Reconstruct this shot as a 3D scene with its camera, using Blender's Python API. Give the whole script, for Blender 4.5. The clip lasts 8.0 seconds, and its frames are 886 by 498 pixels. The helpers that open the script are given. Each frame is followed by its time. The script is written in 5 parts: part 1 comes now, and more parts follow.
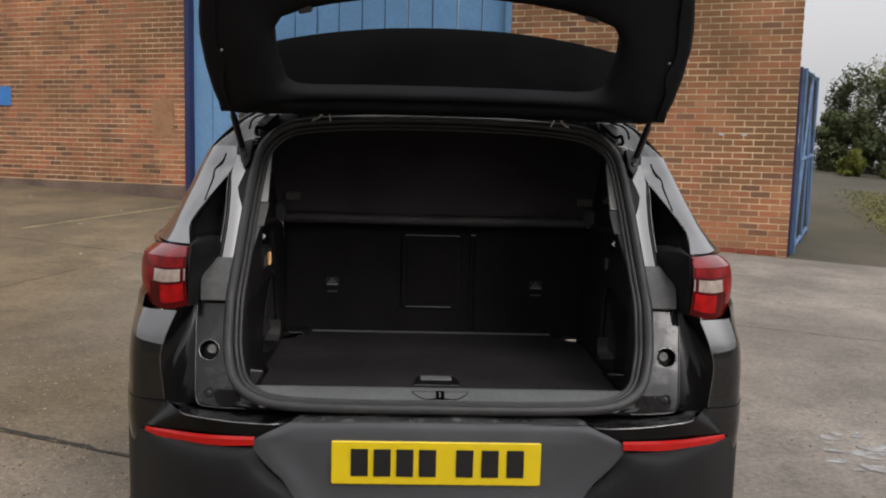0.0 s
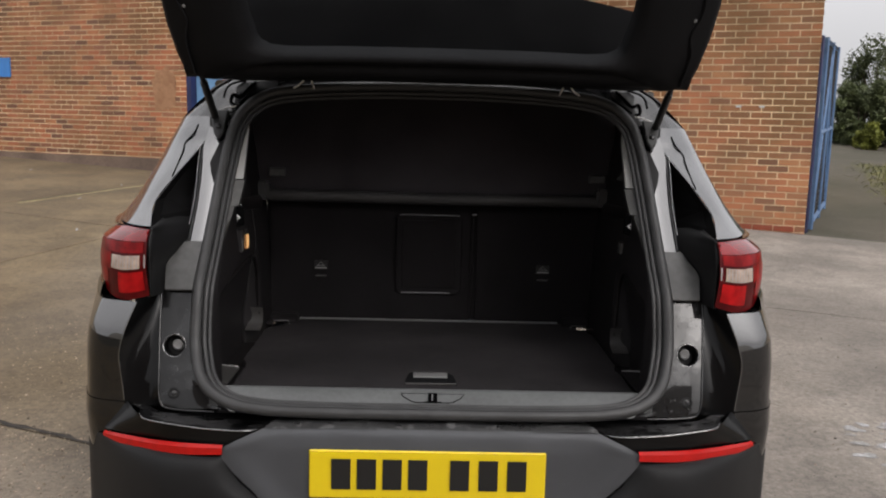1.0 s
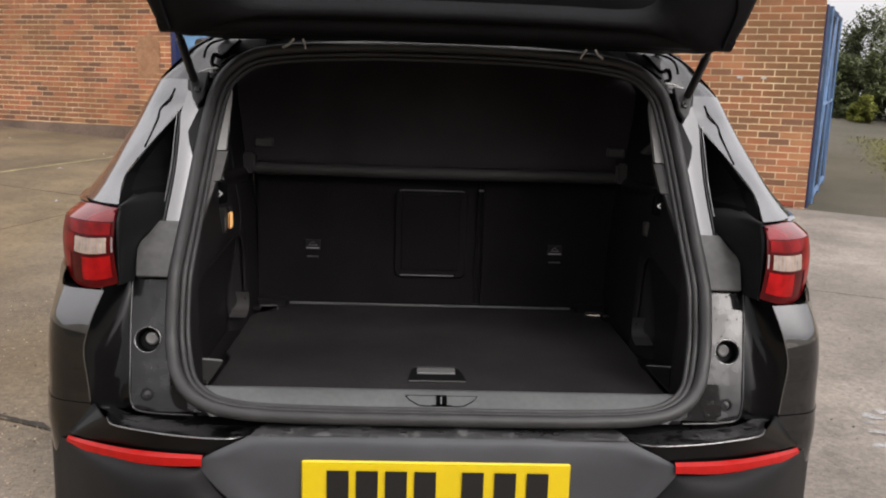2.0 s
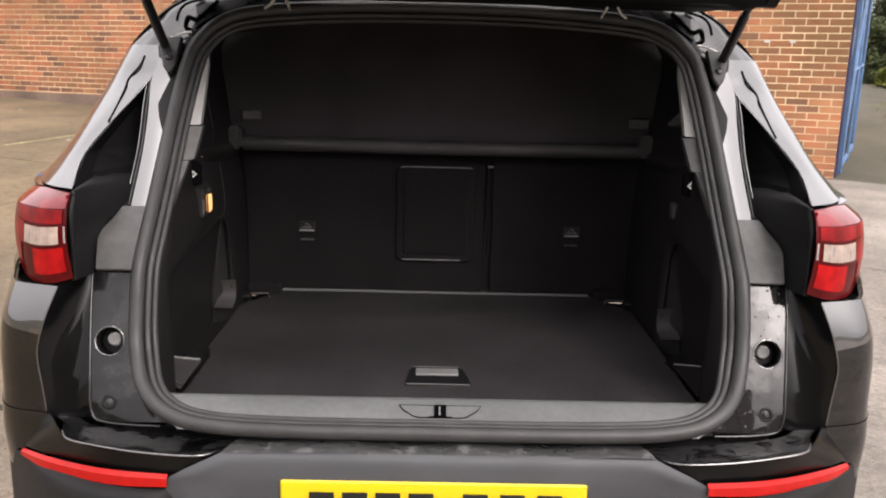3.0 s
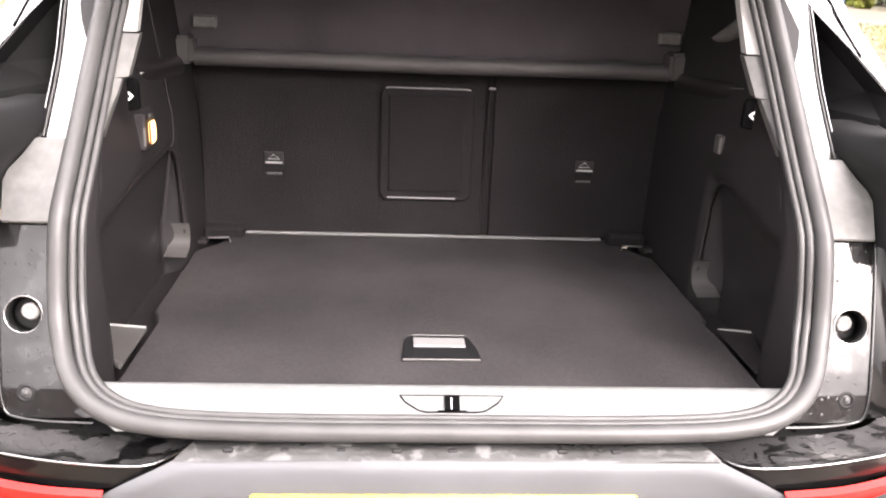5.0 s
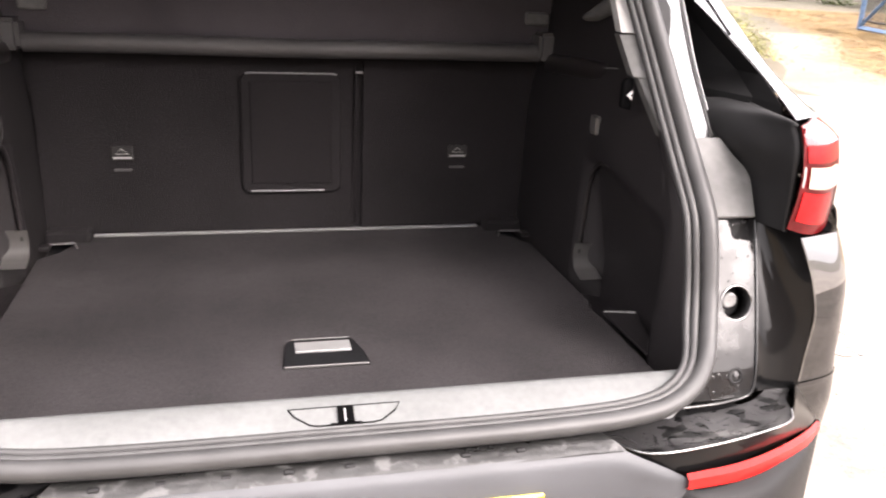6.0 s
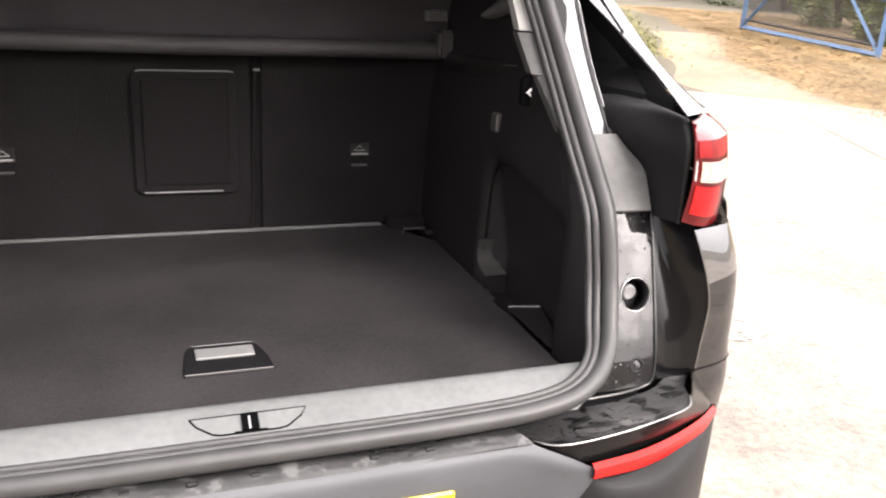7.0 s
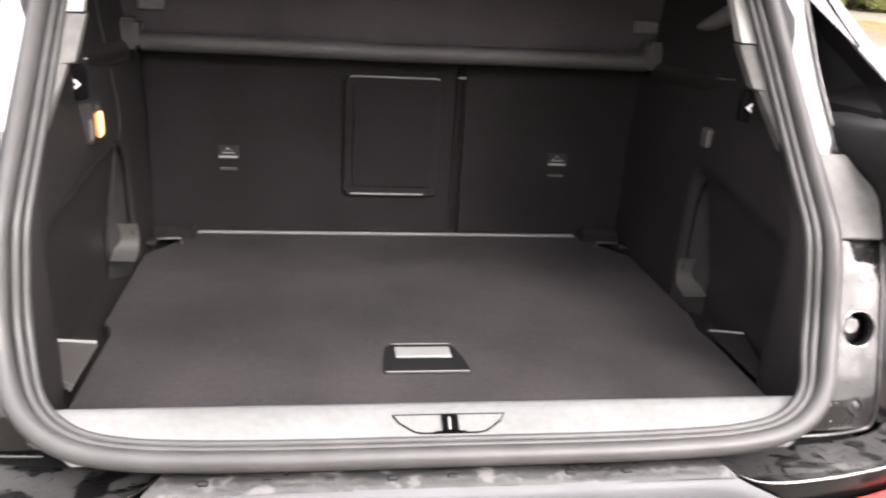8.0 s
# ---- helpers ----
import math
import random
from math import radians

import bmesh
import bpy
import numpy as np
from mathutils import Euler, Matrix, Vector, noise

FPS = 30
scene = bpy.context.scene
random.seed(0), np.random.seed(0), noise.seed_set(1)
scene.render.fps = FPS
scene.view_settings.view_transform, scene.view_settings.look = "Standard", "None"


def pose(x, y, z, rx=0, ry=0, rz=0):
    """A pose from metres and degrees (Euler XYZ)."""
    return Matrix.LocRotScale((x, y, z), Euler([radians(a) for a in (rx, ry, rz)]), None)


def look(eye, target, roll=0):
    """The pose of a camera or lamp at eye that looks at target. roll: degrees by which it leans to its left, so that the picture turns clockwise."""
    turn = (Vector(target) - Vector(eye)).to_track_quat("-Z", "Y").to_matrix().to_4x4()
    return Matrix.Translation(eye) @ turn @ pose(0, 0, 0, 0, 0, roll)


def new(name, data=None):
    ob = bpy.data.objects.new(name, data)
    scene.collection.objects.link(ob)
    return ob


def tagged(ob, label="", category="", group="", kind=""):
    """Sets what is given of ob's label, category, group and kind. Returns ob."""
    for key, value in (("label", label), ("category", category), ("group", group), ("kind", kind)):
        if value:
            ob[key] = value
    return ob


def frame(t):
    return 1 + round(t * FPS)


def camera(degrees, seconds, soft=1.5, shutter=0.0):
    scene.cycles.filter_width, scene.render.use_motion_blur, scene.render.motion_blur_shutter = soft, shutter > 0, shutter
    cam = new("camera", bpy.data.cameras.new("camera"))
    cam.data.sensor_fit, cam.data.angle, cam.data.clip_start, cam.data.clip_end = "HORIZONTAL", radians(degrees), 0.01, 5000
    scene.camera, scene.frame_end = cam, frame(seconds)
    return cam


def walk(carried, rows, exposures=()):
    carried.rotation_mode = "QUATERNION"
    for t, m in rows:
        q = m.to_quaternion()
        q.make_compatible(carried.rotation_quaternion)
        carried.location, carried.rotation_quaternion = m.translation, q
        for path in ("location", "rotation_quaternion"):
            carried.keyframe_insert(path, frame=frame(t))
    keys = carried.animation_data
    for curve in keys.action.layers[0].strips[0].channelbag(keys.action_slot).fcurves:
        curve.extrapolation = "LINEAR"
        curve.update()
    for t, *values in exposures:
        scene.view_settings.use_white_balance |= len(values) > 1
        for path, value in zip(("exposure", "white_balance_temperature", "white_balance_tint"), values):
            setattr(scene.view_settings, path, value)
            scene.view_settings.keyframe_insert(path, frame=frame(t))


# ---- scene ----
cam = camera(56.4, 8.0, soft=2.0, shutter=0.3)
PATH = [
    (0, (-0.077, -1.974, 1.389), (-0.005, 0.011, 1.159), 1.5),
    (0.5, (-0.059, -1.846, 1.39), (0.014, 0.138, 1.146), 1.6),
    (1, (-0.03, -1.726, 1.385), (0.019, 0.252, 1.091), 1.5),
    (1.5, (-0.067, -1.593, 1.379), (0.0, 0.375, 1.027), 1.9),
    (1.7, (-0.08, -1.552, 1.373), (0.001, 0.415, 1.02), 1.9),
    (2.8, (-0.022, -1.324, 1.372), (0.022, 0.631, 0.952), 1.6),
    (3, (-0.026, -1.278, 1.37), (0.008, 0.673, 0.934), 1.5),
    (3.5, (-0.057, -1.158, 1.363), (-0.007, 0.782, 0.878), 2.2),
    (4, (-0.081, -1.084, 1.354), (0.021, 0.841, 0.823), 2.4),
    (4.2, (-0.077, -1.051, 1.347), (0.035, 0.866, 0.79), 2.4),
    (5.3, (-0.102, -0.914, 1.331), (0.049, 0.978, 0.7), 2.3),
    (5.5, (-0.11, -0.894, 1.327), (0.116, 0.989, 0.692), 2.5),
    (6, (-0.119, -0.859, 1.322), (0.348, 0.977, 0.681), 2.7),
    (6.3, (-0.107, -0.842, 1.323), (0.472, 0.959, 0.673), 2.94),
    (6.5, (-0.1, -0.837, 1.323), (0.557, 0.937, 0.674), 3.1),
    (6.6, (-0.101, -0.839, 1.323), (0.602, 0.919, 0.677), 3.18),
    (6.8, (-0.106, -0.846, 1.323), (0.614, 0.906, 0.683), 3.34),
    (7, (-0.115, -0.851, 1.322), (0.57, 0.917, 0.686), 3.5),
    (7.5, (-0.141, -0.846, 1.317), (0.411, 0.966, 0.678), 3.3),
    (7.8, (-0.155, -0.84, 1.317), (0.267, 1.008, 0.679), 3.3),
    (8, (-0.163, -0.835, 1.317), (0.128, 1.039, 0.682), 3.3),
]

EXPO = [(0, 0.12, 6550, 12), (1, 0.25, 6600, 13), (1.7, 0.5, 6650, 14), (2.8, 0.95, 6750, 16), (3.5, 1.82, 6900, 19), (4.2, 2.62, 6900, 18), (5.3, 3.3, 6950, 20), (6, 2.75, 6950, 20), (6.6, 2.48, 6900, 17), (7.3, 2.32, 6850, 17), (8, 2.84, 6870, 18)]
walk(cam, [(t, look(eye, target, roll)) for t, eye, target, roll in PATH], EXPO)

# ---- world and light: a bright overcast day ----
world = bpy.data.worlds.new("overcast_sky")
scene.world = world
world.use_nodes = True
wn = world.node_tree.nodes
wl = world.node_tree.links


def sky_part(elevation, rotation, share):
    """Hazy sky light, almost without colour, by its share."""
    sky = wn.new("ShaderNodeTexSky")
    sky.sky_type = "NISHITA"
    sky.sun_disc = False
    sky.sun_elevation, sky.sun_rotation = radians(elevation), radians(rotation)
    sky.air_density, sky.dust_density, sky.ozone_density = 1.0, 10.0, 1.0
    pale = wn.new("ShaderNodeHueSaturation")
    pale.inputs["Saturation"].default_value = 0.12
    pale.inputs["Value"].default_value = share
    wl.new(sky.outputs[0], pale.inputs["Color"])
    return pale.outputs[0]


def added(a, b):
    m = wn.new("ShaderNodeMix")
    m.data_type, m.blend_type = "RGBA", "ADD"
    m.inputs[0].default_value = 1
    for socket, value in ((m.inputs[6], a), (m.inputs[7], b)):
        if isinstance(value, tuple):
            socket.default_value = value
        else:
            wl.new(value, socket)
    return m.outputs[2]


# sun glow through cloud behind the camera, a brighter zenith, an even cloud layer
cloud = added(added(sky_part(36, 147, 0.5), sky_part(90, 0, 0.5)), (4.6, 4.7, 4.85, 1))
wl.new(cloud, wn["Background"].inputs["Color"])
wn["Background"].inputs["Strength"].default_value = 0.1
sun = new("sun", bpy.data.lights.new("sun", "SUN"))
sun.data.energy, sun.data.angle, sun.data.color = 0.5, radians(30), (1.0, 0.96, 0.9)
sun.matrix_world = look((0, 0, 0), (-0.417, 0.642, -0.643))

# ---- materials ----


def mat(name, base, rough=0.6, var=0.25, scale=6.0, bump=0.0, bscale=60.0, metal=0.0, coat=0.0, rvar=0.0, ior=1.5, other=None, spec=0.5, fine=0.0, fscale=150.0):
    """A surface whose colour wanders between two tones at two scales, with fine relief."""
    m = bpy.data.materials.new(name)
    m.use_nodes = True
    nt, ns, ln = m.node_tree, m.node_tree.nodes, m.node_tree.links
    p = ns["Principled BSDF"]
    p.inputs["Metallic"].default_value = metal
    p.inputs["Coat Weight"].default_value = coat
    p.inputs["Coat Roughness"].default_value = 0.03
    p.inputs["Coat IOR"].default_value = ior
    p.inputs["Specular IOR Level"].default_value = spec
    tc = ns.new("ShaderNodeTexCoord")
    n1 = ns.new("ShaderNodeTexNoise")
    n1.inputs["Scale"].default_value, n1.inputs["Detail"].default_value = scale, 6
    ln.new(tc.outputs["Object"], n1.inputs["Vector"])
    ramp = ns.new("ShaderNodeValToRGB")
    low = other if other else [c * (1 - var) for c in base]
    high = [min(1, c * (1 + var)) for c in base] if not other else base
    ramp.color_ramp.elements[0].position, ramp.color_ramp.elements[1].position = 0.33, 0.67
    ramp.color_ramp.elements[0].color, ramp.color_ramp.elements[1].color = (*low, 1), (*high, 1)
    ln.new(n1.outputs["Fac"], ramp.inputs[0])
    out = ramp.outputs[0]
    if fine:
        n3 = ns.new("ShaderNodeTexNoise")
        n3.inputs["Scale"].default_value, n3.inputs["Detail"].default_value = fscale, 3
        ln.new(tc.outputs["Object"], n3.inputs["Vector"])
        r3 = ns.new("ShaderNodeMapRange")
        r3.inputs[1].default_value, r3.inputs[2].default_value, r3.inputs[3].default_value, r3.inputs[4].default_value = 0.3, 0.7, 1 - fine, 1 + fine
        ln.new(n3.outputs["Fac"], r3.inputs[0])
        mx = ns.new("ShaderNodeMix")
        mx.data_type, mx.blend_type = "RGBA", "MULTIPLY"
        mx.inputs[0].default_value = 1
        ln.new(out, mx.inputs[6])
        ln.new(r3.outputs[0], mx.inputs[7])
        out = mx.outputs[2]
    ln.new(out, p.inputs["Base Color"])
    p.inputs["Roughness"].default_value = rough
    if rvar:
        rr = ns.new("ShaderNodeMapRange")
        rr.inputs[1].default_value, rr.inputs[2].default_value, rr.inputs[3].default_value, rr.inputs[4].default_value = 0.35, 0.65, max(0.02, rough - rvar), rough + rvar
        ln.new(n1.outputs["Fac"], rr.inputs[0])
        ln.new(rr.outputs[0], p.inputs["Roughness"])
    if bump:
        n2 = ns.new("ShaderNodeTexNoise")
        n2.inputs["Scale"].default_value, n2.inputs["Detail"].default_value = bscale, 4
        ln.new(tc.outputs["Object"], n2.inputs["Vector"])
        b = ns.new("ShaderNodeBump")
        b.inputs["Strength"].default_value, b.inputs["Distance"].default_value = bump, 0.01
        ln.new(n2.outputs["Fac"], b.inputs["Height"])
        ln.new(b.outputs[0], p.inputs["Normal"])
        ln.new(b.outputs[0], p.inputs["Coat Normal"])
    return m


def wet(name, base, ior, cells, share, pool=0.0, coat=1.0, silt=None):
    """Glossy paint with rain on it: standing beads in a share of the cells, and thin pools with crisp edges."""
    m = mat(name, base, 0.42, 0.4, 12.0, coat=coat, ior=ior, rvar=0.12, spec=0.12)
    ns, ln = m.node_tree.nodes, m.node_tree.links
    p = ns["Principled BSDF"]
    tc = ns.new("ShaderNodeTexCoord")
    cell = ns.new("ShaderNodeTexVoronoi")
    cell.inputs["Scale"].default_value = cells
    ln.new(tc.outputs["Object"], cell.inputs["Vector"])
    dome = ns.new("ShaderNodeMapRange")
    dome.interpolation_type = "SMOOTHSTEP"
    for i, v in enumerate((0.0, 0.28, 1.0, 0.0)):
        dome.inputs[i + 1].default_value = v
    ln.new(cell.outputs["Distance"], dome.inputs[0])
    pick = ns.new("ShaderNodeMath")
    pick.operation = "LESS_THAN"
    pick.inputs[1].default_value = share
    ln.new(cell.outputs["Color"], pick.inputs[0])
    bead = ns.new("ShaderNodeMath")
    bead.operation = "MULTIPLY"
    ln.new(dome.outputs[0], bead.inputs[0])
    ln.new(pick.outputs[0], bead.inputs[1])
    height = bead.outputs[0]
    if pool:
        n = ns.new("ShaderNodeTexNoise")
        n.inputs["Scale"].default_value, n.inputs["Detail"].default_value = pool, 2
        ln.new(tc.outputs["Object"], n.inputs["Vector"])
        film = ns.new("ShaderNodeMapRange")
        film.interpolation_type = "SMOOTHSTEP"
        for i, v in enumerate((0.47, 0.56, 0.0, 1.2)):
            film.inputs[i + 1].default_value = v
        ln.new(n.outputs["Fac"], film.inputs[0])
        both = ns.new("ShaderNodeMath")
        both.operation = "ADD"
        ln.new(height, both.inputs[0])
        ln.new(film.outputs[0], both.inputs[1])
        height = both.outputs[0]
    b = ns.new("ShaderNodeBump")
    b.inputs["Strength"].default_value, b.inputs["Distance"].default_value = 0.7, 0.0011
    ln.new(height, b.inputs["Height"])
    ln.new(b.outputs[0], p.inputs["Coat Normal"])
    # dirt film breaks the gloss into crisp wet patches
    n = ns.new("ShaderNodeTexNoise")
    n.inputs["Scale"].default_value, n.inputs["Detail"].default_value, n.inputs["Roughness"].default_value = 15.0, 5, 0.62
    ln.new(tc.outputs["Object"], n.inputs["Vector"])
    share_wet = ns.new("ShaderNodeMapRange")
    share_wet.interpolation_type = "SMOOTHSTEP"
    for i, v in enumerate((0.44, 0.62, coat * 0.6, coat)):
        share_wet.inputs[i + 1].default_value = v
    ln.new(n.outputs["Fac"], share_wet.inputs[0])
    ln.new(share_wet.outputs[0], p.inputs["Coat Weight"])
    if silt:
        # dried silt, broken by black runs where water still stands
        n = ns.new("ShaderNodeTexNoise")
        n.inputs["Scale"].default_value, n.inputs["Detail"].default_value, n.inputs["Distortion"].default_value = 24.0, 3, 0.8
        ln.new(tc.outputs["Object"], n.inputs["Vector"])
        edge = ns.new("ShaderNodeMapRange")
        for i, v in enumerate((0.50, 0.53, 1.0, 0.0)):
            edge.inputs[i + 1].default_value = v
        ln.new(n.outputs["Fac"], edge.inputs[0])
        x = ns.new("ShaderNodeMix")
        x.data_type = "RGBA"
        x.inputs[7].default_value = (*silt, 1)
        ln.new(edge.outputs[0], x.inputs[0])
        ln.new(p.inputs["Base Color"].links[0].from_socket, x.inputs[6])
        ln.new(x.outputs[2], p.inputs["Base Color"])
    return m


def glow(name, colour, strength):
    m = mat(name, colour, 0.4)
    p = m.node_tree.nodes["Principled BSDF"]
    p.inputs["Emission Color"].default_value = (*colour, 1)
    p.inputs["Emission Strength"].default_value = strength
    return m


def pane(name, tint, gloss=0.06):
    m = bpy.data.materials.new(name)
    m.use_nodes = True
    ns, ln = m.node_tree.nodes, m.node_tree.links
    ns.remove(ns["Principled BSDF"])
    tr, gl, mx = ns.new("ShaderNodeBsdfTransparent"), ns.new("ShaderNodeBsdfGlossy"), ns.new("ShaderNodeMixShader")
    lw = ns.new("ShaderNodeLayerWeight")
    lw.inputs["Blend"].default_value = gloss * 4
    tr.inputs[0].default_value = (*tint, 1)
    gl.inputs["Roughness"].default_value = 0.02
    ln.new(lw.outputs["Fresnel"], mx.inputs[0])
    ln.new(tr.outputs[0], mx.inputs[1])
    ln.new(gl.outputs[0], mx.inputs[2])
    ln.new(mx.outputs[0], ns["Material Output"].inputs[0])
    return m


def brick_mat(name, per_object):
    m = mat(name, (0.3, 0.11, 0.06), 0.9, 0.2, 9.0, 0.35, 90.0, fine=0.22, fscale=120)
    ns, ln = m.node_tree.nodes, m.node_tree.links
    src = ns.new("ShaderNodeObjectInfo").outputs["Random"] if per_object else ns.new("ShaderNodeNewGeometry").outputs["Random Per Island"]
    ramp = ns.new("ShaderNodeValToRGB")
    e = ramp.color_ramp.elements
    e[0].position, e[0].color = 0.0, (0.060, 0.035, 0.024, 1)
    e[1].position, e[1].color = 1.0, (0.318, 0.165, 0.075, 1)
    for pos, col in ((0.08, (0.095, 0.050, 0.032, 1)), (0.13, (0.165, 0.075, 0.042, 1)), (0.36, (0.195, 0.093, 0.045, 1)), (0.42, (0.262, 0.096, 0.045, 1)), (0.66, (0.300, 0.106, 0.048, 1)), (0.74, (0.232, 0.112, 0.052, 1)), (0.9, (0.318, 0.128, 0.056, 1))):
        x = e.new(pos)
        x.color = col
    ln.new(src, ramp.inputs[0])
    mx = ns.new("ShaderNodeMix")
    mx.data_type, mx.blend_type = "RGBA", "MIX"
    mx.inputs[0].default_value = 0.8
    p = ns["Principled BSDF"]
    old = p.inputs["Base Color"].links[0].from_socket
    ln.new(old, mx.inputs[6])
    ln.new(ramp.outputs[0], mx.inputs[7])
    stain = ns.new("ShaderNodeTexNoise")
    stain.inputs["Scale"].default_value, stain.inputs["Detail"].default_value = 0.9, 4
    stain.inputs["Roughness"].default_value = 0.68
    ln.new((ns.new("ShaderNodeNewGeometry").outputs["Position"]), stain.inputs["Vector"])
    soot = ns.new("ShaderNodeMapRange")
    for i, v in enumerate((0.34, 0.62, 0.68, 1.4)):
        soot.inputs[i + 1].default_value = v
    # rain-washed grime, thickest towards the parapet at the corner
    sep = ns.new("ShaderNodeSeparateXYZ")
    ln.new(ns.new("ShaderNodeNewGeometry").outputs["Position"], sep.inputs[0])
    near = ns.new("ShaderNodeMapRange")
    for i, v in enumerate((0.0, 3.0, 0.0, 0.085)):
        near.inputs[i + 1].default_value = v
    ln.new(sep.outputs["X"], near.inputs[0])
    high = ns.new("ShaderNodeMath")
    high.operation = "SUBTRACT"
    high.inputs[0].default_value = 1.55
    ln.new(sep.outputs["Z"], high.inputs[1])
    run = ns.new("ShaderNodeMath")
    run.operation = "MULTIPLY_ADD"
    ln.new(high.outputs[0], run.inputs[0])
    ln.new(near.outputs[0], run.inputs[1])
    ln.new(stain.outputs["Fac"], run.inputs[2])
    ln.new(run.outputs[0], soot.inputs[0])
    # weathered courses lose their red under a brown-grey film
    film = ns.new("ShaderNodeMapRange")
    for i, v in enumerate((0.30, 0.54, 0.72, 0.0)):
        film.inputs[i + 1].default_value = v
    ln.new(run.outputs[0], film.inputs[0])
    brown = ns.new("ShaderNodeMix")
    brown.data_type = "RGBA"
    brown.inputs[7].default_value = (0.272, 0.134, 0.052, 1)
    more = ns.new("ShaderNodeMath")
    more.operation, more.use_clamp = "MULTIPLY_ADD", True
    more.inputs[1].default_value = 2.0
    ln.new(near.outputs[0], more.inputs[0])
    ln.new(film.outputs[0], more.inputs[2])
    ln.new(more.outputs[0], brown.inputs[0])
    ln.new(mx.outputs[2], brown.inputs[6])
    mul = ns.new("ShaderNodeMix")
    mul.data_type, mul.blend_type = "RGBA", "MULTIPLY"
    mul.inputs[0].default_value = 1
    ln.new(brown.outputs[2], mul.inputs[6])
    ln.new(soot.outputs[0], mul.inputs[7])
    ln.new(mul.outputs[2], p.inputs["Base Color"])
    return m


# one black body paint in copies; coat strength sets bright or dim reflections
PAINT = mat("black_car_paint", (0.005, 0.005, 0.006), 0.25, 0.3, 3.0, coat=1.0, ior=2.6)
PAINT_DIM = mat("dim_reflecting_black_paint", (0.003, 0.003, 0.0032), 0.35, 0.3, 6.0, coat=1.0, ior=1.6, spec=0.05)
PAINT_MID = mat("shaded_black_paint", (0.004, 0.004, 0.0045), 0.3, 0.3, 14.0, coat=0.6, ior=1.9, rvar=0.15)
PAINT_BEADED = wet("rain_beaded_black_paint", (0.003, 0.003, 0.0033), 1.58, 120.0, 0.35, coat=0.9, silt=(0.0055, 0.0054, 0.0056))
LEDGE = wet("wet_black_paint", (0.003, 0.003, 0.0033), 1.55, 80.0, 0.35, pool=46.0, coat=1.0, silt=(0.032, 0.0315, 0.0325))
# weakest-coated copy of the body paint, darkens what recessed panels reflect
PAINT_DARKENED = mat("darkened_black_paint", (0.003, 0.003, 0.0032), 0.3, 0.3, 6.0, coat=0.45, ior=1.45, spec=0.05)
BUMPER = mat("grey_textured_plastic", (0.0505, 0.053, 0.058), 0.5, 0.12, 5.0, 0.12, 900.0, spec=0.4)
BUMPER_DARK = mat("dark_grey_plastic", (0.013, 0.013, 0.0135), 0.5, 0.15, 5.0, 0.12, 900.0, spec=0.15)
SCUFF = mat("scuffed_plastic", (0.072, 0.072, 0.072), 0.42, scale=34.0, bump=0.5, bscale=34.0, other=(0.022, 0.022, 0.022), rvar=0.15)
for pos, e in zip((0.55, 0.62), SCUFF.node_tree.nodes["Color Ramp"].color_ramp.elements):
    e.position = pos
RUBBER = mat("black_rubber", (0.035, 0.035, 0.0355), 0.46, 0.15, 20.0, spec=0.4)
SILL = mat("grey_sill_plastic", (0.105, 0.109, 0.109), 0.48, 0.12, 6.0, 0.1, 1200.0, fine=0.1, fscale=90, spec=0.35)
TRIM = mat("black_moulded_trim", (0.0096, 0.0084, 0.0091), 0.55, 0.15, 8.0, 0.2, 700.0, spec=0.3)
REST = mat("smooth_black_moulding", (0.0098, 0.0083, 0.0085), 0.32, 0.15, 8.0, spec=0.6)
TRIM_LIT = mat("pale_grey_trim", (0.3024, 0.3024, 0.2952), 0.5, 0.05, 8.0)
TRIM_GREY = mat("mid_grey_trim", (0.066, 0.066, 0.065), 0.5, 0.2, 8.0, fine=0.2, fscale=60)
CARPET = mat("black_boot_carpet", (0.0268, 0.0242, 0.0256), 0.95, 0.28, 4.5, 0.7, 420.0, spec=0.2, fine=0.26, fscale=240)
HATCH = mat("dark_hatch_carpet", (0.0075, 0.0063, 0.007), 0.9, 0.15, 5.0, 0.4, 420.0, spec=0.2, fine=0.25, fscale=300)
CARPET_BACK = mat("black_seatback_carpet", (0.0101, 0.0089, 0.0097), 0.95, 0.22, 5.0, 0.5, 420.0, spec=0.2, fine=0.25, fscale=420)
FABRIC = mat("black_fabric", (0.041, 0.037, 0.0405), 0.95, 0.2, 5.0, 0.3, 300.0, spec=0.15)
MATT_BLACK = mat("matt_black_spoiler", (0.002, 0.002, 0.0022), 0.9, 0.15, 8.0, spec=0.02)
SPOILER = mat("charcoal_spoiler", (0.0058, 0.0054, 0.0055), 0.9, 0.2, 6.0, spec=0.02)
WIRE = mat("pale_zinc_wire", (0.75, 0.74, 0.70), 0.5, 0.1, 20.0)
CHROME_DULL = mat("dull_bright_steel", (0.55, 0.54, 0.52), 0.35, 0.1, 20.0, metal=0.6)
GATE_TRIM = mat("matt_black_tailgate_trim", (0.0075, 0.0075, 0.0082), 0.6, 0.15, 8.0, 0.15, 700.0, spec=0.08)
HOUSING = mat("matt_black_housing", (0.007, 0.007, 0.0075), 0.5, 0.2, 8.0, spec=0.2)
ROLLER = mat("grey_vinyl", (0.0324, 0.03096, 0.03096), 0.6, 0.15, 9.0, 0.2, 300.0)
CHROME = mat("satin_metal", (0.396, 0.396, 0.396), 0.3, 0.05, 9.0, metal=1.0)
LIP = mat("satin_dark_grey_plastic", (0.048, 0.046, 0.045), 0.3, 0.08, 8.0, spec=0.8)
